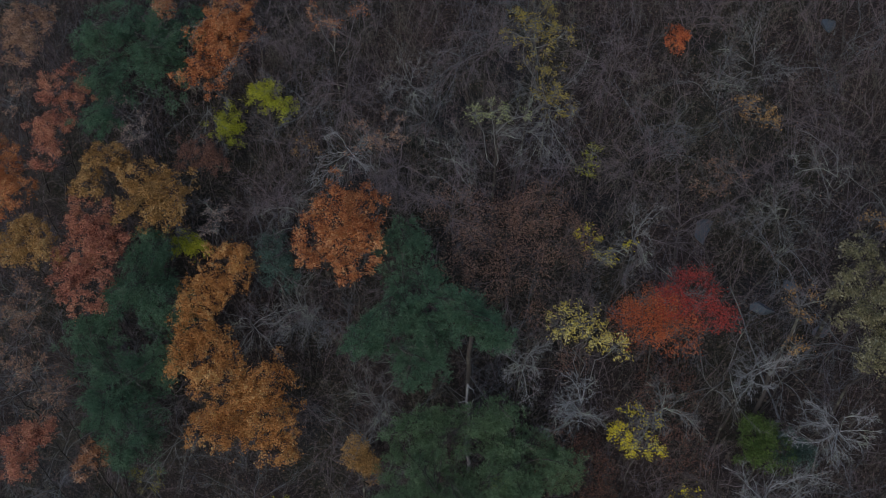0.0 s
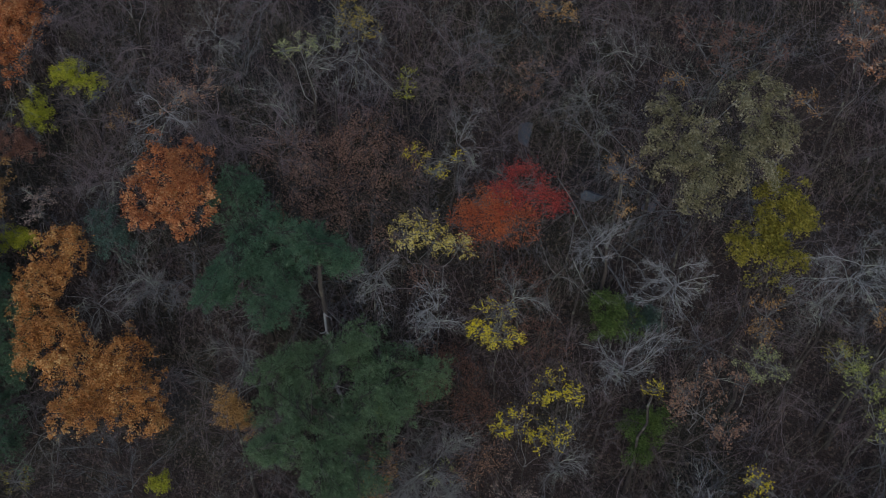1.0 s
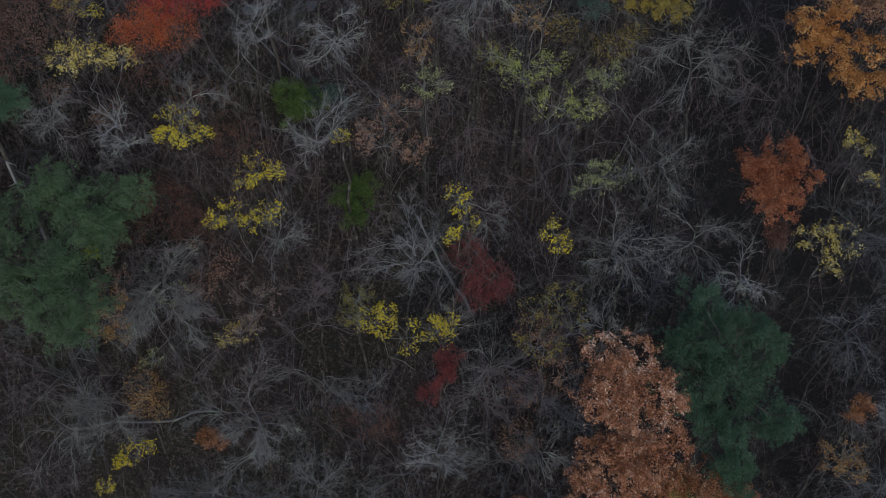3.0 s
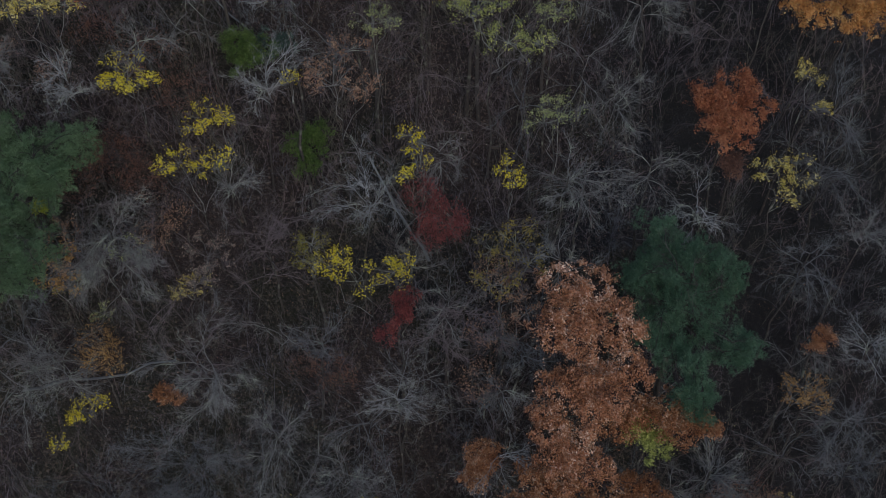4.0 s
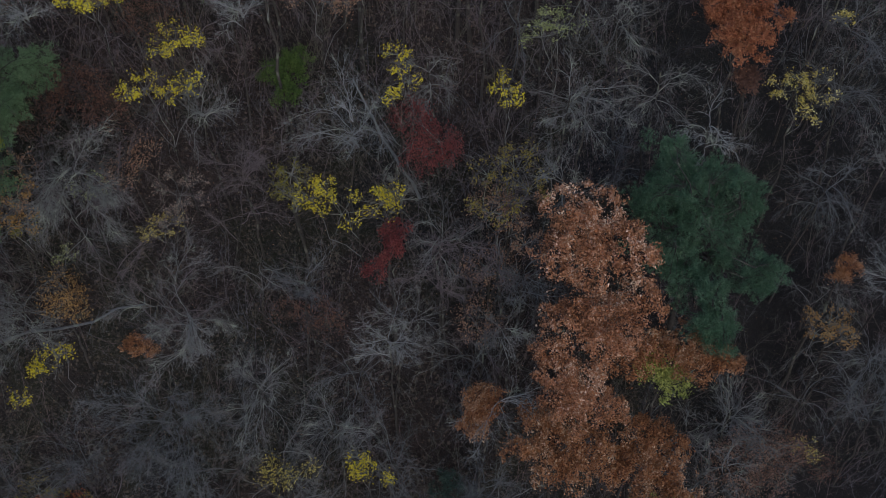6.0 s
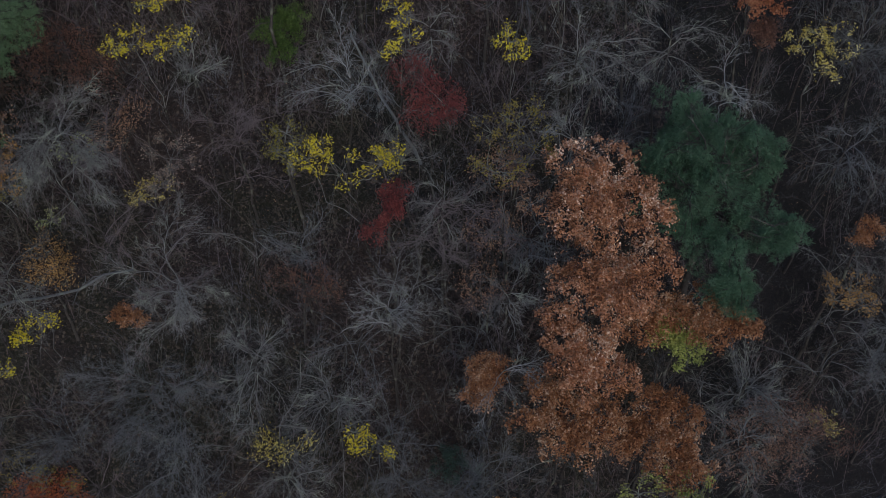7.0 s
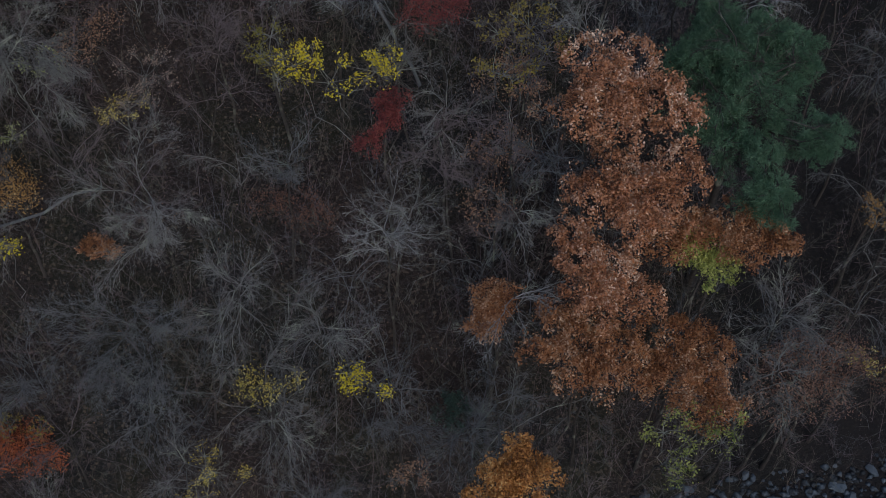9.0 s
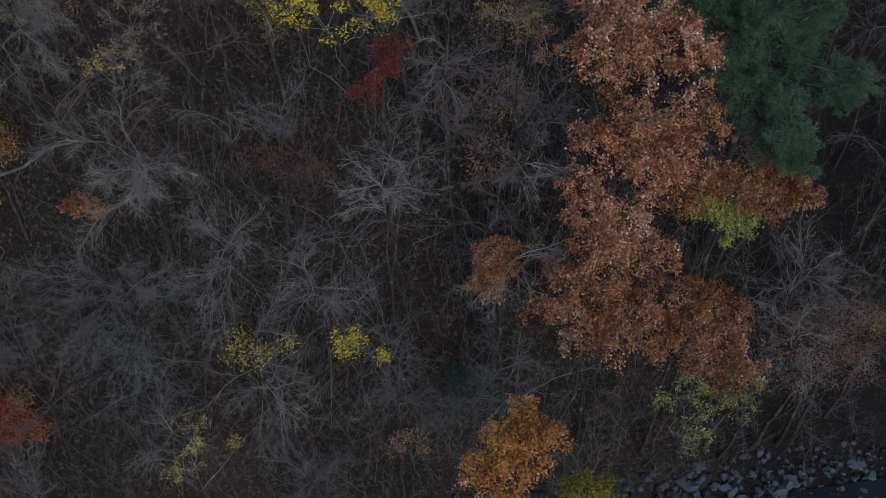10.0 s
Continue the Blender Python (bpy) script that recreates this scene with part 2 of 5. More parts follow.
def ground_z(x, y):
    s = uphill(np.asarray(x, float), np.asarray(y, float))
    z = np.where(s > 0, 0.62 * np.minimum(s, 28), 0) + np.where(s > 28, 0.5 * np.minimum(s - 28, 70), 0) + np.where(s > 98, 0.12 * np.minimum(s - 98, 600), 0)
    bed = np.clip(-s / 1.6, 0, 1)
    z = z - 0.55 * bed + np.where(s < -7, 0.3 * np.minimum(-7 - s, 120), 0)
    x, y = np.asarray(x, float), np.asarray(y, float)
    k = np.clip(s / 11, 0, 1)
    z = z + 3.8 * k * k * (3 - 2 * k)
    rough = 0.45 * np.sin(x * 0.31 + 1.3 * np.sin(y * 0.17)) * np.cos(y * 0.27 + 0.7) + 0.16 * np.sin(x * 1.1 + y * 0.6) * np.sin(y * 1.3 - x * 0.4)
    return -11.2 + z + rough * np.clip(s / 6, 0.12, 1)


def mesh_from(name, verts, faces, mat):
    """A mesh from arrays; faces: one array, or a tuple of arrays."""
    verts = np.asarray(verts, np.float32)
    sets = [np.asarray(f, np.int32) for f in (faces if isinstance(faces, tuple) else (faces,))]
    me = bpy.data.meshes.new(name)
    me.vertices.add(len(verts))
    me.vertices.foreach_set("co", verts.ravel())
    loops = np.concatenate([f.ravel() for f in sets])
    sizes = np.concatenate([np.full(len(f), f.shape[1]) for f in sets])
    me.loops.add(len(loops))
    me.loops.foreach_set("vertex_index", loops)
    me.polygons.add(len(sizes))
    me.polygons.foreach_set("loop_start", (np.cumsum(sizes) - sizes).astype(np.int32))
    me.update(calc_edges=True)
    me.materials.append(mat)
    return me


def part(name, me, parent, label=""):
    ob = new(name, me)
    ob.parent = parent
    return tagged(ob, label)


def build_ground():
    def steps(lo, hi, fine_step):
        mid = np.arange(lo, hi + 0.01, fine_step)
        grow_out = np.cumsum(1.5 * 1.45 ** np.arange(17))
        return np.concatenate([lo - grow_out[::-1], mid, hi + grow_out])
    xs, ys = steps(-55, 80, 0.8), steps(-35, 100, 0.8)
    gx, gy = np.meshgrid(xs, ys)
    verts = np.stack([gx.ravel(), gy.ravel(), ground_z(gx.ravel(), gy.ravel())], 1)
    nx, ny = len(xs), len(ys)
    i = (np.arange(ny - 1)[:, None] * nx + np.arange(nx - 1)).ravel()
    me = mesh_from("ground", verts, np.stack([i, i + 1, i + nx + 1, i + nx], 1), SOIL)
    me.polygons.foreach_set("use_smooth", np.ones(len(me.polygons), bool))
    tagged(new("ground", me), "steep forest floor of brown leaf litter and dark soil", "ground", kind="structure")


build_ground()


# ---- branches and leaves ----
def unit(v):
    v = np.asarray(v, float)
    return v / (np.linalg.norm(v) + 1e-9)


def tubes(lines, sides=3):
    """Tapered tubes round polylines; lines: (points, first radius, last radius)."""
    allv, allf, base = [], [], 0
    ang = np.arange(sides) * 2 * math.pi / sides
    cs, sn = np.cos(ang)[:, None], np.sin(ang)[:, None]
    j = np.arange(sides)
    for pts, r0, r1 in lines:
        n = len(pts)
        d = unit(pts[-1] - pts[0])
        a = unit(np.cross(d, (0.31, 0.95, 0.11) if abs(d[2]) > 0.8 else (0, 0, 1)))
        b = np.cross(d, a)
        ring = cs * a + sn * b
        rad = np.linspace(r0, r1, n)[:, None, None]
        allv.append((pts[:, None, :] + rad * ring[None]).reshape(-1, 3))
        i = (np.arange(n - 1)[:, None] * sides)
        q = np.stack([i + j, i + (j + 1) % sides, i + sides + (j + 1) % sides, i + sides + j], 2).reshape(-1, 4)
        allf.append(q + base)
        base += n * sides
    return np.concatenate(allv), np.concatenate(allf)


def bent(rng, a, b, n, wander, sag=0.0):
    """A crooked line from a to b; sag lifts (+) or drops (-) its middle."""
    a, b = np.asarray(a, float), np.asarray(b, float)
    t = np.linspace(0, 1, n)[:, None]
    p = a + (b - a) * t
    size = np.linalg.norm(b - a)
    kink = rng.normal(0, 1, (n, 3)) * wander * size
    kink[0] = kink[-1] = 0
    p += kink * np.minimum(1, 4 * t * (1 - t))
    p[:, 2:] += sag * size * 4 * t * (1 - t)
    return p


def grow(rng, start, head, length, n, wander, pull):
    """A sinuous shoot: its heading drifts at random and bends towards pull."""
    d = unit(head)
    step = length / (n - 1)
    pts = [np.asarray(start, float)]
    drift = rng.normal(0, wander, (n - 1, 3)) + np.asarray(pull)
    for k in range(n - 1):
        d = unit(d + drift[k])
        pts.append(pts[-1] + d * step)
    return np.array(pts)


def ramify(rng, line, r, out, counts, ratio, wander, pull, first=0.25):
    """Side branches along a limb at a natural angle, and branches on those."""
    n = len(line)
    size = np.linalg.norm(np.diff(line, axis=0), axis=1).sum()
    around = rng.uniform(0, 6.283)
    for k in range(counts[0]):
        t = first + (0.98 - first) * (k + rng.uniform(0, 1)) / counts[0]
        e = min(int(t * (n - 1)), n - 2)
        p = line[e] + (line[e + 1] - line[e]) * (t * (n - 1) - e)
        d = unit(line[e + 1] - line[e])
        around += 2.4 + rng.normal(0, 0.5)
        a = unit(np.cross(d, (0.2, 0.3, 1.0)))
        side = a * math.cos(around) + np.cross(d, a) * math.sin(around) * 0.7
        fork = rng.uniform(0.45, 0.95)
        q = grow(rng, p, d * math.cos(fork) + side * math.sin(fork), size * ratio * (1.15 - 0.6 * t) * rng.uniform(0.6, 1.35), 5 if len(counts) > 1 else 3, wander, pull)
        rr = max(r * (1 - 0.65 * t) * 0.62, 0.006)
        out.append((q, rr, rr * 0.4))
        if len(counts) > 1:
            ramify(rng, q, rr, out, counts[1:], ratio, wander, pull, 0.2)


def sprays(rng, lines, count, length, r, second=2, spread=0.75, lift=0.1):
    """Fine pointed twigs along limbs, and finer ones on those: vertices and triangles."""
    a = np.concatenate([q[:-1] for q, _, _ in lines])
    b = np.concatenate([q[1:] for q, _, _ in lines])
    size = np.linalg.norm(b - a, axis=1)
    k = rng.choice(len(a), count, p=size / size.sum())
    t = rng.uniform(0, 1, (count, 1))
    p = a[k] + (b - a)[k] * t
    d = (b - a)[k] / size[k][:, None]

    def shoots(p, d, ln, rad):
        n = len(p)
        w = d + rng.normal(0, spread, (n, 3)) + np.array([0, 0, lift])
        w /= np.linalg.norm(w, axis=1)[:, None]
        u = np.cross(w, rng.normal(0, 1, (n, 3)))
        u /= np.linalg.norm(u, axis=1)[:, None] + 1e-9
        tip = p + w * (ln * rng.uniform(0.4, 1.4, n))[:, None]
        return np.stack([p + u * rad, p - u * rad, tip], 1), tip, w

    v1, tip, w = shoots(p, d, length, r)
    blocks = [v1]
    for _ in range(second):
        t = rng.uniform(0.2, 0.9, (count, 1))
        blocks.append(shoots(p + (tip - p) * t, w, length * 0.6, r * 0.75)[0])
    v = np.concatenate(blocks).reshape(-1, 3)
    return v, np.arange(len(v)).reshape(-1, 3)


def branch_mesh(name, out, spray, origin, bark):
    """Limbs and their fine twigs as one mesh."""
    v, f = tubes(out)
    if spray is None:
        return mesh_from(name, v - origin, f, bark)
    v2, f2 = spray
    return mesh_from(name, np.concatenate([v, v2]) - origin, (f, f2 + len(v)), bark)


def leaves(rng, centres, per, spread, size, up=0.7, face=None):
    """Leaf blades in small clusters round the given centres, turned up or towards face."""
    n = len(centres) * per
    c = np.repeat(centres, per, 0) + rng.normal(0, 1, (n, 3)) * spread * np.array([1, 1, 0.8])
    nor = rng.normal(0, 1, (n, 3)) + np.array([0, 0, up])
    if face is not None:
        nor += np.repeat(face, per, 0)
    nor /= np.linalg.norm(nor, axis=1)[:, None]
    a = np.cross(nor, rng.normal(0, 1, (n, 3)))
    a /= np.linalg.norm(a, axis=1)[:, None] + 1e-9
    b = np.cross(nor, a)
    s = (size * rng.uniform(0.55, 1.4, n))[:, None]
    v = np.stack([c - a * s * 0.5, c + b * s * 0.3 + nor * s * 0.1, c + a * s * 0.5, c - b * s * 0.3 + nor * s * 0.1], 1).reshape(-1, 3)
    return v, np.arange(n * 4).reshape(-1, 4)


def trunk_mesh(rng, base, top, r, mat, origin):
    line = bent(rng, base, top, 8, 0.009)
    v, f = tubes([(line, r, r * 0.4)], 7)
    flare = np.exp(-(v[:, 2] - base[2]) / 0.6)[:, None] * 0.25
    v[:, :2] += (v[:, :2] - np.asarray(base)[:2]) * flare
    return mesh_from("trunk", v - origin, f, mat), line


serial = [0]


def next_rng():
    serial[0] += 1
    return np.random.default_rng(7000 + serial[0])


def shell(rng, c, r, n, flat=0.8, low=-0.25):
    """Points in the outer part of an uneven round bough, mostly its upper side."""
    d = rng.normal(0, 1, (n * 3, 3))
    d /= np.linalg.norm(d, axis=1)[:, None]
    d = d[d[:, 2] > low][:n]
    ph = rng.uniform(0, 6.28, 3)
    lump = 1 + 0.2 * np.sin(3 * d[:, :1] * 2 + ph[0]) + 0.2 * np.sin(7 * d[:, 1:2] + ph[1]) + 0.12 * np.sin(9 * d[:, :1] - 5 * d[:, 1:2] + ph[2])
    rad = r * lump * rng.uniform(0.4, 1.0, (len(d), 1)) ** 0.45
    keep = np.ones(len(d), bool)
    for _ in range(4):
        gap = unit(rng.normal(0, 1, 3) + np.array([0, 0, 0.6]))
        keep &= d @ gap < rng.uniform(0.9, 0.98)
    if n < 12:
        keep[:] = True
    return (c + d * rad * np.array([1, 1, flat]))[keep]


def domes(rng, c, r, mid):
    """Leaf clusters of one bough: a heap of small uneven domes with gaps between; also the way each faces."""
    heads = np.concatenate([shell(rng, c, r * 0.86, int(14 * r * r) + 7, 0.8, -0.3), shell(rng, c * 0.6 + mid * 0.4, r * 0.7, int(4 * r * r) + 3, 0.8, -0.1)])
    at, face = [], []
    for h in heads:
        q = rng.uniform(0.18, 0.42) * min(1.0, 0.5 + 0.5 * r)
        out = unit(h - c + np.array([0, 0, 0.5]))
        m = int(rng.integers(9, 17))
        d = rng.normal(0, 1, (m, 3)) + out * 1.1
        d /= np.linalg.norm(d, axis=1)[:, None]
        at.append(h + d * q * rng.uniform(0.55, 1.1, (m, 1)))
        face.append(d)
    m = int(9 * r) + 3
    d = rng.normal(0, 1, (m, 3)) + np.array([0, 0, 0.2])
    d /= np.linalg.norm(d, axis=1)[:, None]
    at.append(c + d * r * rng.uniform(0.85, 1.2, (m, 1)) * np.array([1, 1, 0.8]))
    face.append(d)
    return np.concatenate(at), np.concatenate(face)


def leafy(name, mat, lobes, label, thin=False, haze=False):
    """A broadleaved tree or shrub: trunk, a limb to each bough of the crown, leaves."""
    rng = next_rng()
    L = np.array(lobes)
    mid = np.average(L[:, :3], axis=0, weights=L[:, 3] ** 2)
    lean = rng.normal(0, 0.6, 2) if name != "shrub" else rng.normal(0, 0.2, 2)
    bx, by = mid[0] + lean[0], mid[1] + lean[1]
    sunken = 0.6 - float(uphill(bx, by))
    if sunken > 0:
        bx, by = bx + 0.468 * sunken, by + 0.885 * sunken
    bz = float(ground_z(bx, by)) - 0.15
    high = mid[2] - bz
    if high < 1.0:
        bz = mid[2] - 1.0
        high = 1.0
    origin = np.array([bx, by, bz])
    tree = new(name)
    tree.location = origin
    kinds = {"oak_tree": "oak", "maple_tree": "maple", "shrub": "shrub", "small_tree": "tree"}
    tagged(tree, label, kinds[name])
    r0 = 0.004 * high + 0.02 * L[:, 3].max() if name != "shrub" else 0.03 + 0.008 * high
    bark = GREY if thin else TRUNK
    me, line = trunk_mesh(rng, origin, (mid[0], mid[1], mid[2] - 0.3 * L[:, 3].max()), r0, TRUNK, origin)
    part("trunk", me, tree)
    cloud_v, cloud_f, base = [], [], 0
    for x, y, z, r in L:
        r = r * 1.1 if name == "oak_tree" and not thin else r
        c = np.array([x, y, z])
        start = line[rng.integers(4, 7)]
        arm = bent(rng, start, c - np.array([0, 0, 0.3 * r]), 5, 0.05, -0.04)
        out = [(arm, r0 * 0.4, r0 * 0.18)]
        fine = []
        for k in range(7 if thin or haze else 5):
            a = (k + rng.uniform(-0.3, 0.3)) * 6.283 / (7 if thin or haze else 5)
            q = grow(rng, arm[4] if thin else arm[rng.integers(3, 5)], (math.cos(a), math.sin(a), 0.5), r * (rng.uniform(0.7, 1.6) if thin else rng.uniform(0.8, 1.35)), 6, 0.16, (0, 0, -0.02))
            out.append((q, r0 * 0.16 + 0.007, 0.006))
            ramify(rng, q, 0.014, fine, (4, 2) if thin else (3,), 0.5, 0.16, (0, 0, 0.0))
        out += fine
        part("limb", branch_mesh("limb", out, sprays(rng, out, int(60 * r * r) + 25 if thin or haze else 30, 0.28 * r, 0.006, 1), origin, bark), tree)
        blade = {"oak_tree": 0.1, "maple_tree": 0.08, "small_tree": 0.1, "shrub": 0.085}[name]
        if haze:
            cl = shell(rng, c, r, int(340 * r * r) + 40, 0.6, -0.6)
            v, f = leaves(rng, cl, 2, 0.16, 0.083, 0.8)
        elif thin:
            ends = np.concatenate([q[-2:] for q, _, _ in fine])
            ends = ends[np.linalg.norm(ends - c, axis=1) < 1.3 * r]
            n = min(len(ends), int(40 * r * r) + 14)
            v, f = leaves(rng, ends[rng.permutation(len(ends))[:n]], 8, 0.11, blade, 0.9)
        elif name == "maple_tree":
            cl = shell(rng, c, r, int(150 * r * r) + 10, 0.7, -0.4)
            v, f = leaves(rng, cl, 10, 0.15, blade, 1.1)
        else:
            cl, face = domes(rng, c, r, mid)
            v, f = leaves(rng, cl, 7, 0.09, blade * 1.03, 0.5, face)
        cloud_v.append(v)
        cloud_f.append(f + base)
        base += len(v)
    me = mesh_from("crown", np.concatenate(cloud_v) - origin, np.concatenate(cloud_f), mat)
    part("crown", me, tree)
    return tree


def needles(rng, pts, out_dirs, size, k=8):
    """Tufts of long needles: slim blades fanned round each shoot."""
    n = len(pts) * k
    p = np.repeat(pts, k, 0) + rng.normal(0, 0.04, (n, 3))
    d = np.repeat(out_dirs, k, 0) + rng.normal(0, 0.8, (n, 3)) + np.array([0, 0, 0.3])
    d /= np.linalg.norm(d, axis=1)[:, None]
    w = np.cross(d, rng.normal(0, 1, (n, 3)))
    w /= np.linalg.norm(w, axis=1)[:, None] + 1e-9
    s = (size * rng.uniform(0.6, 1.4, n))[:, None]
    v = np.stack([p - w * s * 0.09, p + w * s * 0.09, p + d * s], 1).reshape(-1, 3)
    return v, np.arange(n * 3).reshape(-1, 3)


def pine(mat, lobes, label):
    """A white pine: trunk, and flat feathery boughs in layers, made of many soft plumes."""
    rng = next_rng()
    L = np.array(lobes)
    mid = np.average(L[:, :3], axis=0, weights=L[:, 3] ** 2)
    bz = float(ground_z(mid[0], mid[1])) - 0.15
    origin = np.array([mid[0], mid[1], bz])
    tree = tagged(new("pine_tree"), label, "pine")
    tree.location = origin
    top = np.array([mid[0], mid[1], L[:, 2].max() - 0.5 * L[:, 3].max()])
    r0 = 0.10 + 0.012 * (top[2] - bz)
    me, line = trunk_mesh(rng, origin, top, r0, TRUNK, origin)
    part("trunk", me, tree)
    for x, y, z, r in L:
        c = np.array([x, y, z])
        away = c[:2] - mid[:2]
        axis = math.atan2(away[1], away[0]) if np.linalg.norm(away) > 0.5 else rng.uniform(0, 6.283)
        for layer in range(3):
            cc = c + np.array([0, 0, (0.4 - layer * 0.5) * r]) + np.append(rng.normal(0, 0.2, 2) * r, 0)
            k = int(np.clip(round((cc[2] - bz) / (top[2] - bz) * 7) - 1, 2, 7))
            head = axis + rng.normal(0, 0.5)
            w = np.array([math.cos(head), math.sin(head), rng.uniform(-0.12, 0.1)])
            inner, outer = cc - w * r * 0.8, cc + w * r * 0.9
            stem = np.concatenate([bent(rng, line[k], inner, 4, 0.03, 0.03), bent(rng, inner, outer, 6, 0.04, 0.05)[1:]])
            out = [(stem, r0 * 0.15, 0.012)]
            pts, dirs = [], []
            for m in range(int(7 + 8 * r)):
                a = rng.uniform(0, 6.283)
                rad = r * rng.uniform(0.05, 1.0) ** 0.6 * (1.0 + 0.25 * math.sin(3 * a + 2 * layer + x)) * (0.75 + 0.4 * abs(math.cos(a - head)))
                tip = cc + np.array([math.cos(a) * rad, math.sin(a) * rad, -0.3 * rad * rad / r + rng.normal(0, 0.14) * r])
                root = stem[rng.integers(3, 8)]
                q = bent(rng, root, tip, 4, 0.05, 0.05)
                out.append((q, 0.016, 0.006))
                plume = rng.uniform(0.2, 0.5) * (0.6 + 0.25 * r)
                n = int(82 * plume) + 6
                d = rng.normal(0, 1, (n, 3)) * np.array([1, 1, 0.38])
                d *= rng.uniform(0.15, 1.0, (n, 1)) ** 0.5 / np.linalg.norm(d, axis=1)[:, None]
                back = unit(q[-1] - q[0])
                pts.append(tip + d * plume + back * plume * 0.35 * rng.normal(0, 1, (n, 1)))
                dirs.append(d * 0.7 + back * 0.5)
            bough = part("bough", branch_mesh("bough", out, None, origin, TRUNK), tree)
            v, f = needles(rng, np.concatenate(pts), np.concatenate(dirs), 0.13, 8)
            part("needles", mesh_from("needles", v - origin, f, mat), bough)
    for _ in range(int(3 + len(L) * 0.7)):
        k = rng.integers(2, 5)
        a = rng.uniform(0, 6.283)
        q = grow(rng, line[k] + (line[k - 1] - line[k]) * rng.uniform(0, 1), (math.cos(a), math.sin(a), rng.uniform(-0.1, 0.15)), rng.uniform(1.4, 3.0), 6, 0.07, (0, 0, 0))
        out = [(q, 0.03, 0.008)]
        ramify(rng, q, 0.016, out, (4,), 0.3, 0.1, (0, 0, 0), 0.4)
        part("dead_branch", branch_mesh("dead_branch", out, None, origin, GREY), tree, "bare dead branch")
    return tree


DOWNHILL = np.array([-0.468, -0.885, 0.0])


def bare_meshes(rng, high, r, bark, counts, fine, lean=1.0, weeping=False):
    """Trunk and limb meshes of a leafless tree whose foot is at the origin."""
    foot = np.zeros(3)
    shift = rng.normal(0, 0.8, 2) * lean
    habit = 0 if weeping else rng.choice(3, p=(0.4, 0.35, 0.25))
    rise, droop, deep = ((0.75, -0.13, 0.55), (1.2, -0.06, 0.85), (1.9, -0.02, 1.15))[habit]
    fork = np.array([shift[0] * 0.8, shift[1] * 0.8, high - min(0.75 * high, r * deep * 0.8)])
    r0 = 0.03 + 0.0042 * high
    me, line = trunk_mesh(rng, foot, fork, r0, TRUNK, foot)
    limbs = []
    n = int(rng.integers(7, 11)) if len(counts) > 1 and counts[0] > 5 else int(rng.integers(5, 8))
    back = unit(line[-2] - fork)
    for k in range(n):
        a = (k + rng.uniform(-0.45, 0.45)) * 6.283 / n
        out_way = np.array([math.cos(a), math.sin(a), 0.0])
        start = fork + back * rng.uniform(0, 1.1) * r
        long = r * rng.uniform(1.0, 1.65) * (0.75 if k % 3 == 0 else 1.0)
        arm = grow(rng, start, out_way * rng.uniform(0.6, 1.2) + DOWNHILL * 0.35 + np.array([0, 0, rise * rng.uniform(0.7, 1.3)]), long, 10, 0.2, out_way * 0.05 + DOWNHILL * 0.03 + np.array([0, 0, droop]))
        thick = min(r0 * 0.4, 0.028)
        out = [(arm, thick, 0.008)]
        ramify(rng, arm, thick * 0.85, out, counts, 0.46, 0.17, (0, 0, droop * 0.5), 0.18)
        limbs.append(branch_mesh("limb", out, sprays(rng, out, int(fine * (0.5 + 0.25 * r)), 0.17 * r, 0.006, 1, 0.55, 0.0), foot, bark))
    return me, limbs


def bare_tree(x, y, z, r, bark, label, dense=False):
    rng = next_rng()
    z = z + 0.4 * r
    gz = float(ground_z(x, y)) - 0.15
    high = max(z - gz, 2.0)
    tree = tagged(new("bare_tree"), label, "tree")
    tree.location = (x, y, z - high)
    me, limbs = bare_meshes(rng, high, r, bark, (12, 5) if dense else (9, 4), 420 if dense else 130, weeping=dense)
    part("trunk", me, tree)
    for m in limbs:
        part("limb", m, tree)
    return tree


# ---- trees and shrubs of the hillside, one by one ----
leafy("oak_tree", ORANGE, [(-14.02, 53.08, 18.37, 1.64), (-14.52, 50.49, 17.74, 1.86), (-15.37, 47.74, 17.46, 1.2), (-14.09, 51.8, 18.04, 1.81)], "tall narrow oak in full burnt-orange autumn leaf")
pine(PINE, [(-20.78, 53.05, 17.93, 2.55), (-18.52, 50.2, 17.52, 2.14), (-21.26, 48.26, 17.37, 1.59), (-17.51, 52.73, 18.19, 1.82), (-22.41, 51.22, 18.05, 1.44), (-21.47, 45.36, 16.99, 1.04)], "large dark green white pine above bare hardwoods")
leafy("oak_tree", BROWN, [(-26.57, 51.52, 18.97, 1.61), (-26.44, 49.33, 18.77, 1.06)], "thin-leaved oak with dull brown withered leaves")
leafy("oak_tree", ROSE, [(-23.92, 48.0, 16.63, 1.6), (-24.3, 45.05, 16.07, 1.46), (-24.42, 43.07, 15.87, 0.96)], "narrow oak with dull brick-rose leaves beside a pine")
leafy("small_tree", PALE, [(-19.98, 46.51, 16.1, 1.27), (-19.4, 44.99, 15.88, 1.05)], "small tree with pale pinkish grey thinning leaves", thin=True)
leafy("shrub", LIME, [(-11.83, 48.2, 15.7, 1.09), (-10.29, 47.28, 15.59, 0.9), (-11.11, 48.7, 15.97, 0.73)], "low shrub in bright yellow-green leaf on the slope")
leafy("shrub", LIME, [(-14.12, 47.18, 14.31, 1.24), (-13.45, 46.25, 14.32, 0.8)], "small rounded shrub in yellow-green leaf")
leafy("shrub", RUST, [(-17.98, 52.66, 19.4, 0.8)], "small rusty orange bush between pines")
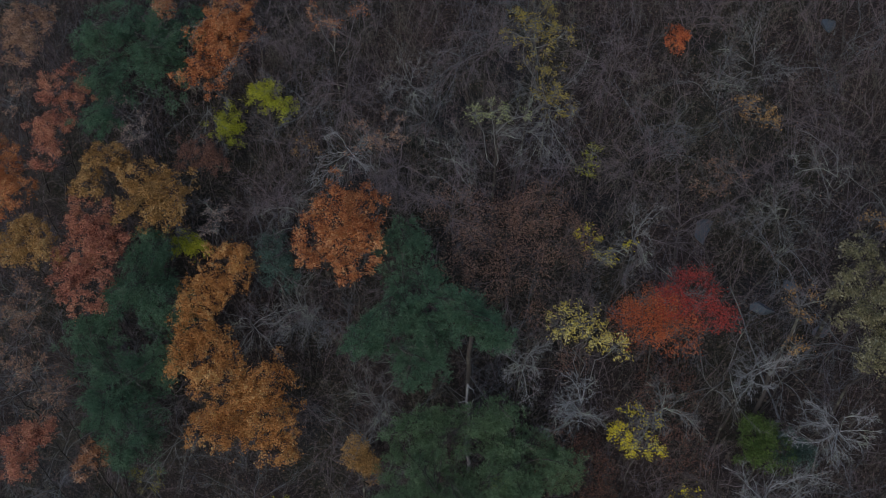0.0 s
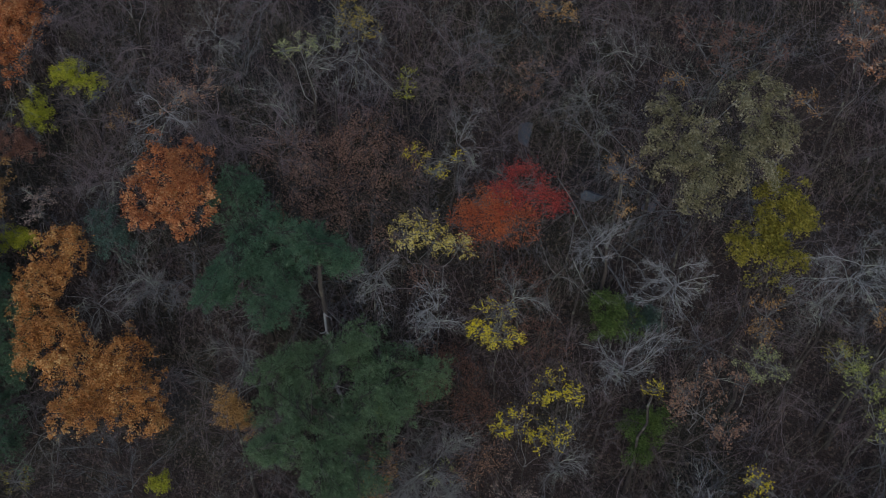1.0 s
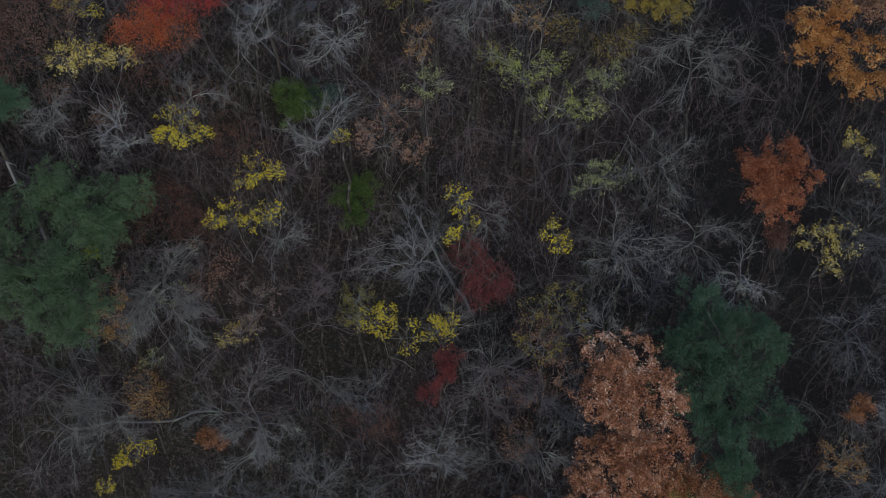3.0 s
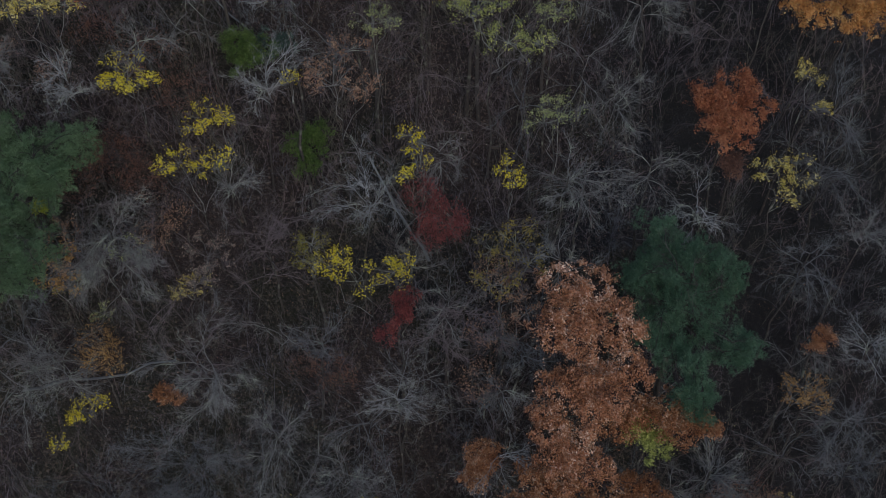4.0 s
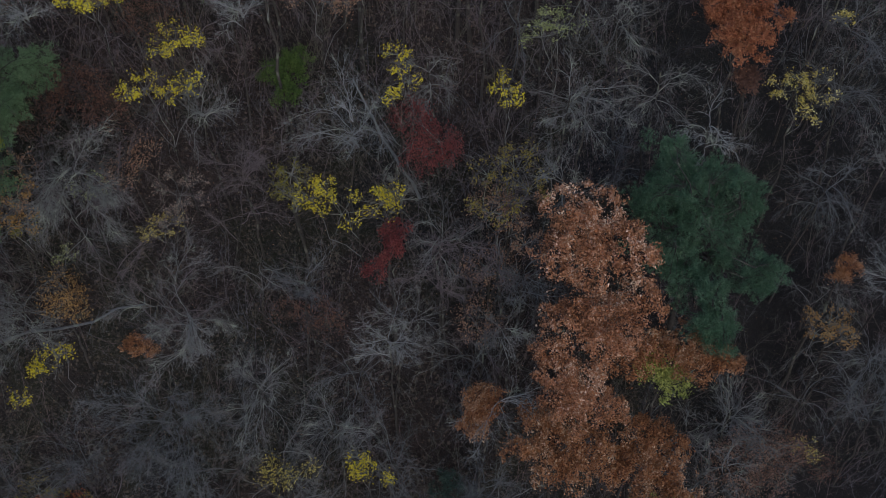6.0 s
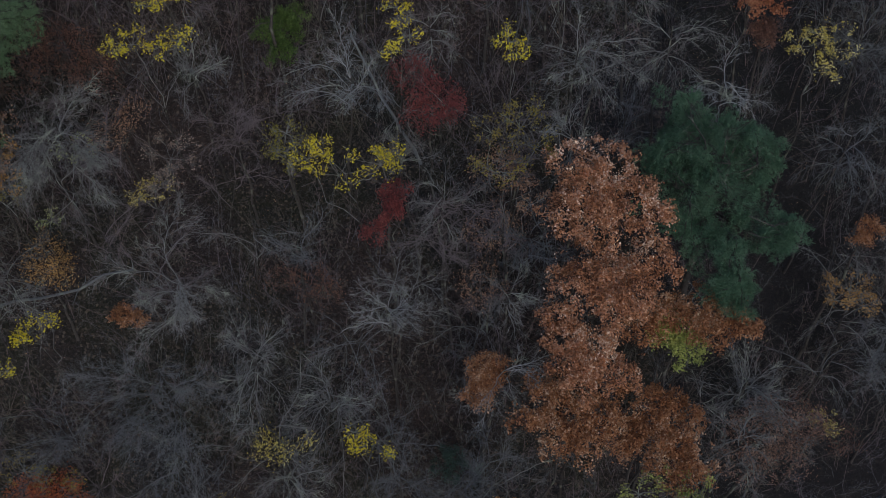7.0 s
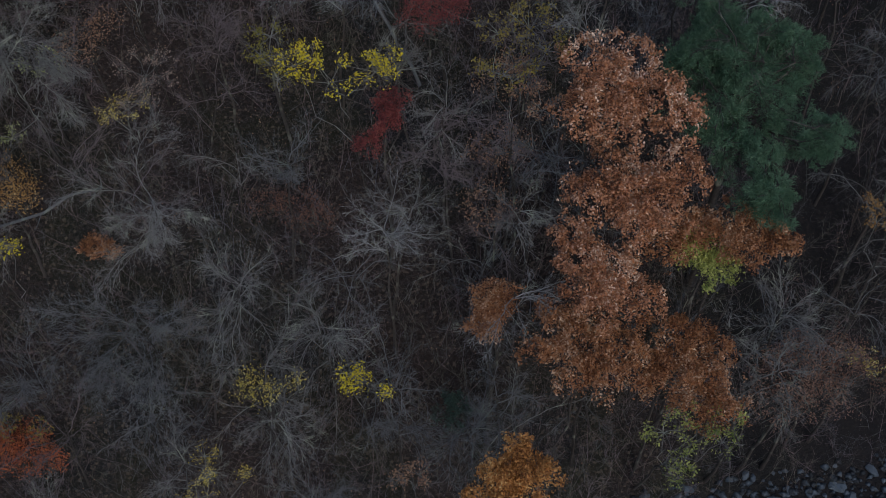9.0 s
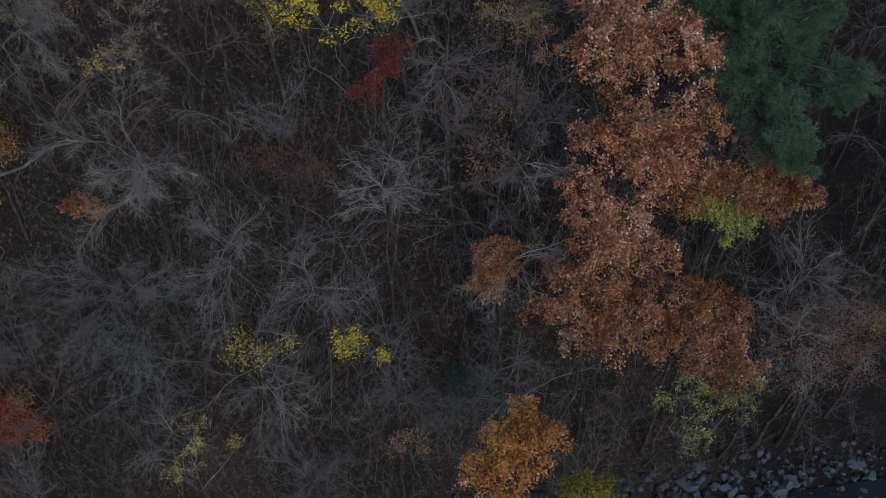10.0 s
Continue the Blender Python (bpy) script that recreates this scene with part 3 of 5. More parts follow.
leafy("oak_tree", ORANGE, [(-27.3, 43.09, 14.56, 1.39), (-26.6, 41.16, 14.1, 1.44), (-28.48, 41.91, 14.3, 1.38), (-29.47, 45.11, 14.99, 1.41)], "broad oak with orange leaves at the wood's edge")
leafy("oak_tree", OCHRE, [(-25.45, 39.07, 12.82, 1.44), (-24.12, 37.79, 12.77, 0.95), (-26.3, 38.26, 12.74, 1.23)], "oak with yellow-brown ochre leaves")
leafy("oak_tree", OCHRE, [(-21.28, 43.32, 15.09, 1.25), (-21.9, 41.24, 14.8, 0.89)], "small oak in olive-gold leaf")
leafy("oak_tree", OCHRE, [(-18.79, 42.32, 14.89, 1.31), (-17.15, 41.45, 14.57, 1.57), (-18.16, 39.9, 14.26, 1.49), (-16.53, 39.43, 14.28, 1.22)], "round-crowned oak turning gold and olive")
leafy("oak_tree", ROSE, [(-21.59, 40.14, 13.15, 1.58), (-21.64, 37.96, 12.56, 1.76), (-21.43, 35.56, 12.07, 1.6), (-20.44, 38.51, 12.97, 1.23), (-22.11, 35.97, 12.38, 1.2)], "heavy oak with brick-rose and orange leaves")
pine(PINE, [(-18.34, 36.74, 12.47, 1.68), (-16.54, 34.56, 12.03, 1.52), (-17.79, 38.09, 12.95, 1.35), (-19.11, 35.2, 12.29, 1.33)], "young dark green pine crowded among oaks")
leafy("shrub", LIME, [(-16.38, 39.8, 11.04, 1.06), (-15.4, 39.3, 11.1, 0.71)], "bright lime-green shrub under taller oaks")
leafy("small_tree", PALE, [(-13.67, 39.22, 15.23, 0.87), (-13.72, 37.92, 15.07, 0.6)], "thin small tree with whitish seed heads and leaves", thin=True)
leafy("oak_tree", GOLD, [(-13.28, 36.86, 12.31, 1.68), (-14.59, 34.96, 12.05, 1.33), (-14.55, 32.9, 11.53, 1.37), (-13.8, 31.65, 11.05, 1.69), (-12.41, 37.07, 12.6, 1.21), (-14.81, 30.83, 11.13, 1.16)], "tall golden oak with a long curving crown")
leafy("oak_tree", GOLD, [(-12.65, 30.11, 9.79, 1.88), (-10.36, 30.41, 9.94, 1.75), (-9.53, 28.07, 9.47, 1.53), (-12.06, 27.42, 9.34, 1.46), (-10.91, 28.8, 9.47, 1.86), (-9.05, 26.35, 9.36, 0.95), (-13.62, 27.57, 9.74, 0.83)], "broad golden-orange oak in full leaf")
leafy("oak_tree", ORANGE, [(-5.82, 36.84, 18.06, 1.62), (-4.29, 36.93, 18.3, 1.19), (-6.81, 34.9, 17.82, 1.23), (-5.06, 33.92, 17.56, 1.28), (-7.32, 33.49, 17.77, 0.67), (-4.16, 35.03, 17.91, 1.11)], "rounded oak in copper-orange leaf beside a pine")
pine(PINE, [(-2.18, 35.3, 17.06, 1.61), (-1.67, 32.71, 16.35, 1.83), (-2.87, 31.0, 16.11, 1.5), (-0.57, 30.04, 15.91, 1.43), (-1.31, 28.47, 15.6, 1.3), (-4.33, 29.61, 16.03, 1.01)], "white pine with layered blue-green boughs")
pine(PINE, [(1.64, 29.57, 17.97, 1.21), (0.47, 30.26, 18.25, 0.99), (2.49, 28.72, 17.95, 0.86)], "small bushy pine beside a taller one")
pine(PINE, [(-20.99, 33.13, 9.94, 1.74), (-18.43, 31.21, 9.22, 2.17), (-18.19, 28.18, 8.58, 1.93), (-21.27, 34.37, 10.51, 1.21), (-16.91, 31.98, 9.88, 1.33), (-19.62, 29.4, 9.06, 1.63)], "large blue-green pine with full boughs")
leafy("oak_tree", ROSE, [(-24.79, 28.13, 6.9, 1.26), (-24.0, 28.86, 7.3, 0.87), (-24.99, 26.61, 6.66, 0.99)], "small oak with brick-red withered leaves")
leafy("shrub", RUST, [(-20.21, 27.21, 7.64, 0.78), (-20.7, 26.22, 7.47, 0.65)], "small rusty bush on the slope")
leafy("maple_tree", RED, [(12.98, 31.03, 18.58, 1.22), (13.81, 29.49, 18.35, 0.98), (11.86, 30.27, 18.5, 1.04), (14.6, 29.22, 18.49, 0.57)], "spreading maple in vivid scarlet leaf")
leafy("maple_tree", FLAME, [(10.41, 29.49, 17.83, 1.44), (11.8, 28.85, 17.74, 1.32), (9.5, 29.75, 18.22, 0.81), (11.16, 30.13, 18.19, 1.04)], "maple with orange-red leaves beside a scarlet one")
leafy("small_tree", YELLOWP, [(6.02, 28.68, 18.78, 1.07), (7.43, 28.27, 18.62, 1.18), (8.65, 27.62, 18.59, 0.95), (7.02, 28.78, 18.89, 0.9)], "low spreading tree with sparse pale yellow leaves", thin=True)
leafy("small_tree", YELLOW, [(9.79, 24.53, 15.19, 1.19), (10.13, 23.76, 15.16, 0.9), (9.02, 24.27, 15.38, 0.74)], "small tree with bright yellow leaves at its branch tips", thin=True)
leafy("oak_tree", OLIVEY, [(5.29, 45.87, 24.5, 1.51), (6.46, 44.26, 24.43, 0.93), (4.58, 44.31, 24.39, 1.06)], "oak with thin yellow-olive leaves", thin=True)
leafy("small_tree", OLIVEY, [(5.47, 42.48, 23.75, 1.05), (6.0, 40.65, 23.38, 1.03), (6.24, 39.66, 23.28, 0.78)], "narrow tree with scattered dull yellow leaves", thin=True)
leafy("shrub", FLAME, [(13.88, 47.41, 21.33, 0.8)], "single orange-red bush in grey undergrowth")
leafy("shrub", ORANGE, [(-7.43, 48.69, 21.98, 0.81), (-5.23, 49.11, 22.15, 0.61), (-6.54, 47.95, 21.95, 0.54)], "sparse orange-leaved bush among bare trees", thin=True)
leafy("small_tree", OCHRE, [(17.9, 41.63, 21.14, 0.95), (17.28, 42.06, 21.38, 0.64), (18.36, 40.74, 21.13, 0.57)], "small tree with sparse ochre-yellow leaves", thin=True)
leafy("shrub", LIME, [(8.49, 40.54, 17.37, 0.66), (8.88, 41.6, 17.69, 0.47)], "slim shrub with a few lime-green leaves", thin=True)
leafy("shrub", YELLOW, [(8.42, 36.34, 16.25, 0.77), (9.13, 35.09, 16.03, 0.63), (10.59, 35.67, 16.33, 0.32)], "slim sapling with scattered yellow leaves", thin=True)
leafy("shrub", HAZE, [(3.16, 37.75, 15.8, 2.26), (4.8, 38.07, 16.19, 1.62), (1.82, 36.29, 15.79, 1.6), (5.81, 39.04, 16.57, 1.3)], "low thicket with rusty brown leaves on the slope", haze=True)
leafy("shrub", HAZE, [(2.47, 34.58, 14.29, 1.44), (0.52, 35.18, 14.57, 1.16)], "low rusty brown thicket under bare trees", haze=True)
leafy("small_tree", BROWN, [(-3.36, 41.13, 19.83, 1.28), (-4.63, 40.64, 19.88, 0.95)], "small tree with thin brown withered leaves", thin=True)
leafy("shrub", RUSTD, [(-15.37, 44.11, 15.02, 1.33), (-14.19, 43.2, 14.96, 1.04)], "low bush with dark reddish brown leaves")
leafy("shrub", OCHRE, [(-8.71, 44.75, 14.85, 0.78)], "little bush with ochre leaves", thin=True)
leafy("shrub", DGREEN, [(16.82, 25.73, 12.59, 1.14), (16.2, 24.75, 12.55, 0.77)], "small evergreen bush in fresh green")
leafy("shrub", TEAL, [(18.25, 24.69, 12.67, 1.01), (18.9, 24.33, 12.75, 0.71)], "small evergreen bush in blue-green leaf")
leafy("shrub", TEAL, [(-9.62, 36.09, 15.0, 1.29), (-9.17, 34.6, 14.82, 0.96)], "young dark blue-green conifer in the shade")
leafy("oak_tree", PALEOL, [(18.84, 27.2, 25.39, 1.37), (19.62, 24.61, 24.81, 1.49), (23.18, 27.46, 25.67, 1.33), (23.2, 25.34, 25.3, 1.2), (18.77, 23.13, 24.7, 0.96), (21.58, 24.03, 24.94, 1.18), (17.93, 25.43, 25.13, 1.03)], "large oak with dull olive-grey leaves")
leafy("oak_tree", OLIVE, [(23.55, 23.4, 22.94, 1.27), (21.63, 21.73, 22.5, 1.2), (21.91, 20.33, 22.26, 1.08), (23.47, 22.24, 22.84, 0.95), (20.61, 21.39, 22.59, 0.78)], "oak with dense yellow-olive leaves")
leafy("shrub", OCHRE, [(21.8, 19.43, 19.65, 0.9), (21.13, 18.51, 19.55, 0.63)], "bush with sparse orange-brown leaves below an oak", thin=True)
leafy("shrub", OCHRE, [(16.84, 27.5, 22.4, 0.83), (16.32, 25.44, 22.1, 0.49)], "bush with thin dull ochre leaves", thin=True)
leafy("shrub", OCHRE, [(25.91, 27.39, 25.22, 0.68)], "bush with ochre leaves beside an olive oak", thin=True)
leafy("small_tree", RUSTD, [(22.34, 32.45, 25.5, 1.3), (24.38, 32.26, 25.63, 1.13), (25.75, 30.48, 25.57, 0.62), (22.9, 30.76, 25.34, 0.95)], "small maple with sparse dark red leaves", thin=True)
leafy("small_tree", RUST, [(30.48, 30.78, 25.69, 1.41), (29.88, 28.91, 25.55, 0.83)], "small tree with thin rusty leaves", thin=True)
leafy("small_tree", YELLOW, [(12.4, 21.22, 13.43, 0.88), (13.23, 20.47, 13.49, 0.52), (11.48, 20.73, 13.45, 0.52)], "young tree with bright yellow leaves", thin=True)
leafy("small_tree", YELLOW, [(10.02, 20.17, 12.45, 0.93), (11.83, 19.04, 12.41, 0.69), (10.64, 19.14, 12.43, 0.58), (9.04, 19.92, 12.59, 0.46)], "young tree with bright yellow leaves on long branches", thin=True)
leafy("shrub", DGREEN, [(17.08, 19.52, 9.55, 1.28), (17.94, 19.82, 9.95, 0.8)], "small evergreen bush in dark green")
leafy("shrub", YELLOW, [(16.43, 18.71, 15.89, 0.44)], "little shrub with yellow leaves", thin=True)
leafy("oak_tree", BROWN, [(19.45, 18.33, 16.61, 1.04), (18.0, 17.03, 16.11, 1.24), (19.08, 15.73, 16.03, 0.91), (17.47, 17.73, 16.48, 0.81)], "thin oak with pinkish brown withered leaves", thin=True)
leafy("small_tree", PALEG, [(21.02, 17.97, 17.92, 0.96), (21.76, 17.4, 18.03, 0.59)], "small tree with thin grey-green leaves", thin=True)
leafy("small_tree", BROWN, [(2.22, 19.83, 10.06, 1.06), (3.37, 20.97, 10.57, 0.77)], "tree with sparse brown leaves on its twigs", thin=True)
leafy("shrub", LIME, [(-9.71, 25.05, 4.21, 0.66)], "small lime-green shrub on the slope")
leafy("shrub", OCHRE, [(-5.14, 27.49, 6.46, 0.99), (-4.25, 26.53, 6.46, 0.66)], "small ochre bush at the foot of a pine")
leafy("small_tree", LIMEO, [(25.86, 15.78, 17.68, 1.32), (26.36, 13.42, 17.29, 1.3), (27.33, 12.36, 17.36, 0.96), (27.31, 15.38, 17.93, 0.98), (25.44, 16.78, 18.04, 0.87)], "tree with light yellow-green leaves", thin=True)
leafy("small_tree", PALEG, [(28.97, 13.42, 17.6, 0.97), (29.58, 13.33, 17.78, 0.69)], "slim tree with grey-green leaves", thin=True)
leafy("oak_tree", OLIVEY, [(33.64, 15.5, 19.46, 1.28), (34.04, 14.12, 19.39, 0.98), (32.8, 16.39, 19.72, 0.88)], "oak with ochre and olive leaves")
leafy("shrub", OCHRE, [(27.25, 17.68, 19.63, 0.81), (27.42, 16.66, 19.6, 0.52)], "small tree with orange-ochre leaves", thin=True)
leafy("shrub", OLIVE, [(29.48, 18.35, 19.86, 0.99), (24.21, 16.69, 19.13, 0.73)], "bush with dull olive-yellow leaves", thin=True)
leafy("shrub", TEAL, [(30.96, 17.42, 19.92, 1.05), (30.42, 16.18, 19.78, 0.75)], "young blue-green conifer in the shade")
leafy("small_tree", PALEG, [(27.2, 9.98, 14.55, 1.15), (26.01, 9.83, 14.53, 0.85)], "thin tree with grey-green leaves", thin=True)
leafy("small_tree", YELLOW, [(20.59, 14.02, 13.28, 0.59), (20.0, 12.59, 12.87, 0.7), (18.88, 12.06, 12.79, 0.4)], "narrow sapling with bright yellow leaves", thin=True)
leafy("maple_tree", DRED, [(19.54, 11.33, 11.44, 1.05), (19.82, 9.81, 11.1, 1.15), (18.89, 9.44, 10.98, 1.03), (19.71, 8.86, 11.14, 0.69)], "maple in deep dull red leaf")
leafy("small_tree", YELLOW, [(23.35, 9.23, 13.14, 0.68), (23.06, 8.31, 13.01, 0.51)], "slim sapling with golden yellow leaves", thin=True)
leafy("small_tree", YELLOW, [(13.9, 11.83, 9.39, 0.82), (14.64, 10.44, 9.09, 0.99), (16.44, 9.74, 9.19, 0.93), (14.54, 12.06, 9.67, 0.53), (17.04, 9.61, 9.46, 0.53)], "spreading tree with yellow leaves on long grey branches", thin=True)
leafy("shrub", DRED, [(16.24, 8.16, 8.44, 0.66), (15.65, 7.59, 8.34, 0.5), (14.38, 7.2, 8.07, 0.55)], "low maple sapling in crimson leaf")
leafy("small_tree", OLIVEY, [(22.09, 6.66, 10.69, 1.14), (19.75, 5.47, 10.25, 0.95), (21.91, 5.38, 10.49, 0.96), (20.72, 6.98, 10.81, 0.74)], "tree with scattered olive-yellow leaves", thin=True)
leafy("small_tree", OCHRE, [(2.43, 20.38, 9.35, 1.07), (2.4, 18.68, 9.21, 0.65), (1.67, 19.63, 9.29, 0.71)], "small tree with thin ochre-brown leaves", thin=True)
leafy("shrub", PALE, [(9.73, 18.6, 6.4, 1.27), (8.62, 17.4, 6.25, 0.82)], "shrub with thin pale leaves", thin=True)
leafy("shrub", OLIVE, [(14.59, 15.43, 6.54, 0.89), (14.25, 14.47, 6.47, 0.57)], "shrub with dull olive leaves", thin=True)
leafy("shrub", OCHRE, [(2.44, 18.8, 3.74, 1.15), (2.87, 17.67, 3.83, 0.63)], "bush with orange-brown leaves", haze=True)
leafy("oak_tree", FLAMED, [(34.61, 6.5, 14.04, 1.05), (36.19, 6.05, 14.13, 1.11), (35.94, 4.56, 13.98, 0.81), (34.51, 4.25, 13.62, 1.09), (33.71, 5.32, 13.76, 0.98), (33.19, 3.74, 13.58, 0.62), (34.7, 5.54, 13.92, 0.98)], "rounded oak in dense red-orange leaf")
pine(PINE, [(28.23, 2.17, 10.92, 1.44), (27.31, 0.43, 10.24, 1.9), (27.18, -1.72, 9.92, 1.66), (26.2, 0.94, 10.54, 1.2), (29.05, -1.05, 10.47, 1.36), (24.75, -2.18, 9.66, 1.32), (24.67, -4.21, 9.38, 1.04), (27.44, -4.27, 9.85, 0.9), (29.53, 0.34, 10.93, 1.1), (23.87, -5.05, 9.28, 0.67)], "large spreading white pine in deep blue-green")
leafy("oak_tree", TAN, [(21.55, 2.62, 11.68, 1.01), (23.0, 1.73, 11.73, 0.95), (20.98, 1.24, 11.18, 1.3), (22.47, -0.05, 11.19, 1.2), (22.44, -1.1, 11.06, 1.03), (19.61, 1.03, 11.19, 0.83), (20.57, -0.08, 11.0, 1.03)], "tall oak with pinkish tan withered leaves")
leafy("oak_tree", TAN, [(20.66, 0.03, 8.37, 1.34), (21.07, -1.61, 8.07, 1.38), (19.33, -0.51, 8.28, 0.96), (22.8, -1.61, 8.49, 1.08), (19.87, -2.19, 7.96, 1.05), (21.13, -2.76, 8.02, 1.06)], "tall oak with tan and rust-brown leaves")
leafy("small_tree", LIMEO, [(22.7, -3.86, 6.09, 0.98), (22.29, -4.94, 5.87, 0.87), (21.69, -3.73, 6.12, 0.71)], "small tree with yellow-green leaves among oaks")
leafy("shrub", RUST, [(15.76, 0.8, 3.11, 0.97), (15.06, 0.35, 3.08, 0.68)], "rusty orange shrub under bare limbs")
leafy("shrub", RUSTD, [(33.14, 2.95, 12.43, 0.63), (33.67, 3.13, 12.59, 0.52)], "low rusty bush under an oak")
leafy("small_tree", YELLOWP, [(40.26, 4.41, 13.98, 0.66), (39.26, 2.62, 13.64, 0.47), (40.32, 4.93, 14.18, 0.42)], "bare-topped tree with a few yellow leaves", thin=True)
leafy("small_tree", YELLOWP, [(35.81, 2.47, 11.01, 0.83), (37.06, 1.41, 10.92, 0.95), (35.52, 0.73, 10.75, 0.64), (36.78, 2.47, 11.28, 0.54)], "small tree with sparse yellow and rust leaves", thin=True)
leafy("oak_tree", GOLD, [(39.77, 9.70, 18.83, 0.85), (38.73, 8.88, 17.87, 0.70), (40.30, 8.50, 18.28, 0.95), (40.25, 6.64, 17.07, 0.70), (41.41, 9.38, 19.31, 0.95), (42.15, 6.81, 17.97, 0.95)], "oak in orange-gold leaf above a dark hollow")
leafy("oak_tree", BROWN, [(44.11, 8.65, 18.72, 0.90), (44.79, 7.19, 18.07, 1.00), (44.26, 9.70, 19.45, 0.90)], "oak with pinkish brown leaves behind a golden one")
leafy("shrub", OLIVEY, [(30.61, 18.36, 16.75, 1.00), (32.24, 16.24, 16.08, 1.10), (33.63, 16.08, 16.56, 0.80)], "dull olive brush under taller trees", haze=True)
leafy("oak_tree", GOLD, [(41.29, 6.31, 16.12, 0.83), (43.39, 5.39, 16.01, 1.3), (44.65, 4.17, 16.01, 1.18), (45.2, 5.85, 16.2, 1.5)], "broad oak in golden leaf")
leafy("small_tree", OCHRE, [(32.53, -6.07, 3.62, 1.19), (32.24, -7.12, 3.59, 0.77), (31.34, -6.13, 3.69, 0.71)], "small tree with ochre and olive leaves", thin=True)
leafy("shrub", RUST, [(33.89, -5.05, 5.75, 0.59), (33.16, -5.34, 5.68, 0.41)], "small rust-orange bush among bare trees")
leafy("shrub", LIME, [(3.22, 24.68, 8.84, 0.43)], "small green bush below a pine")
leafy("shrub", YELLOWP, [(8.19, 17.37, 6.02, 0.79), (7.3, 17.28, 6.04, 0.48)], "shrub with a few dull yellow leaves", thin=True)
leafy("shrub", OLIVE, [(2.37, 21.11, 6.25, 0.73)], "low shrub with olive leaves", thin=True)
leafy("shrub", RUST, [(4.19, 14.86, 1.49, 0.62), (4.61, 14.28, 1.57, 0.37)], "low bush with tan-brown leaves")
leafy("small_tree", YELLOW, [(-0.03, 14.98, 3.91, 0.62), (0.98, 14.7, 4.13, 0.36), (-0.53, 14.76, 3.93, 0.36)], "young tree with bright yellow leaves", thin=True)
leafy("shrub", YELLOW, [(-1.75, 14.76, 2.41, 0.52)], "small shrub with yellow-green leaves", thin=True)
leafy("shrub", OCHRE, [(1.82, 16.64, 5.23, 0.84), (2.42, 15.73, 5.28, 0.57)], "bush with orange-brown leaves", haze=True)
leafy("small_tree", YELLOW, [(9.95, 3.15, 0.28, 0.47), (10.11, 2.54, 0.19, 0.45), (9.66, 2.62, 0.19, 0.37), (10.67, 1.5, 0.2, 0.21)], "small shrub in bright yellow leaf on the dark slope", thin=True)
leafy("shrub", YELLOWP, [(6.45, 5.45, 0.5, 0.42), (7.88, 4.04, 0.46, 0.37), (6.75, 4.49, 0.24, 0.62), (6.0, 5.0, 0.32, 0.47)], "thin shrub with scattered yellow leaves", haze=True)
leafy("shrub", OLIVEY, [(-3.55, 13.39, -3.49, 0.89), (-2.83, 12.26, -3.46, 0.61), (-1.77, 11.26, -3.44, 0.5)], "shrub with olive-yellow leaves", thin=True)
leafy("shrub", YELLOWP, [(29.42, -8.93, -1.85, 0.56), (29.28, -9.59, -1.87, 0.33)], "slim shrub with a few yellow leaves", thin=True)
leafy("shrub", RUSTD, [(26.59, -8.09, -1.08, 1.61), (27.95, -8.56, -0.76, 1.24), (25.06, -8.06, -1.09, 1.23), (28.66, -10.4, -0.79, 0.8)], "tangled thicket with rusty red-brown leaves", haze=True)
leafy("maple_tree", FLAME, [(-3.25, 12.28, -5.04, 1.29), (-2.63, 11.43, -5.0, 1.08), (-4.2, 12.64, -5.03, 1.16), (-2.08, 10.41, -4.9, 0.67)], "maple in glowing orange-red leaf")
leafy("oak_tree", GOLD, [(12.02, -5.18, 3.09, 0.74), (10.9, -5.35, 2.89, 0.73), (12.11, -6.33, 2.78, 0.88), (10.53, -6.44, 2.52, 0.87), (12.2, -5.74, 3.02, 0.7), (9.93, -5.64, 2.81, 0.5)], "oak in golden-orange leaf by the stream")
leafy("shrub", OLIVE, [(12.38, -8.27, 2.4, 0.68), (12.81, -8.77, 2.49, 0.45), (11.69, -8.04, 2.45, 0.49)], "low oak with yellow-olive leaves by the stream")
leafy("small_tree", LIMEO, [(19.41, -7.81, 1.3, 0.96), (18.1, -7.18, 1.38, 0.71), (17.84, -8.53, 1.06, 0.7), (20.4, -8.39, 1.49, 0.67), (17.27, -8.81, 1.04, 0.49), (19.6, -8.89, 1.35, 0.54)], "small tree with green and yellow leaves on the stream bank", thin=True)
leafy("shrub", YELLOWP, [(3.47, 5.29, -2.9, 0.47), (2.27, 4.0, -3.48, 0.69), (3.09, 4.42, -3.11, 0.41), (4.44, 3.49, -3.0, 0.23)], "thin shrub with scattered yellow leaves", thin=True)
leafy("shrub", RUST, [(15.64, 0.61, 3.16, 0.74), (14.86, -0.03, 3.02, 0.56), (16.37, 0.67, 3.42, 0.44)], "rust-orange shrub under bare limbs")
leafy("shrub", HAZE, [(25.23, -7.99, 0.04, 1.56), (25.32, -9.67, -0.04, 1.1), (23.34, -8.5, -0.04, 1.01), (27.16, -9.1, 0.45, 0.9)], "brown-red thicket above the stream", haze=True)
leafy("small_tree", BROWN, [(9.8, -2.05, -0.47, 0.56), (8.97, -1.74, -0.44, 0.38)], "shrub with a few pale brown leaves", thin=True)
leafy("shrub", TEAL, [(13.87, 1.22, -5.29, 0.75), (14.51, 1.64, -5.01, 0.56)], "low dark evergreen bush in the shade")
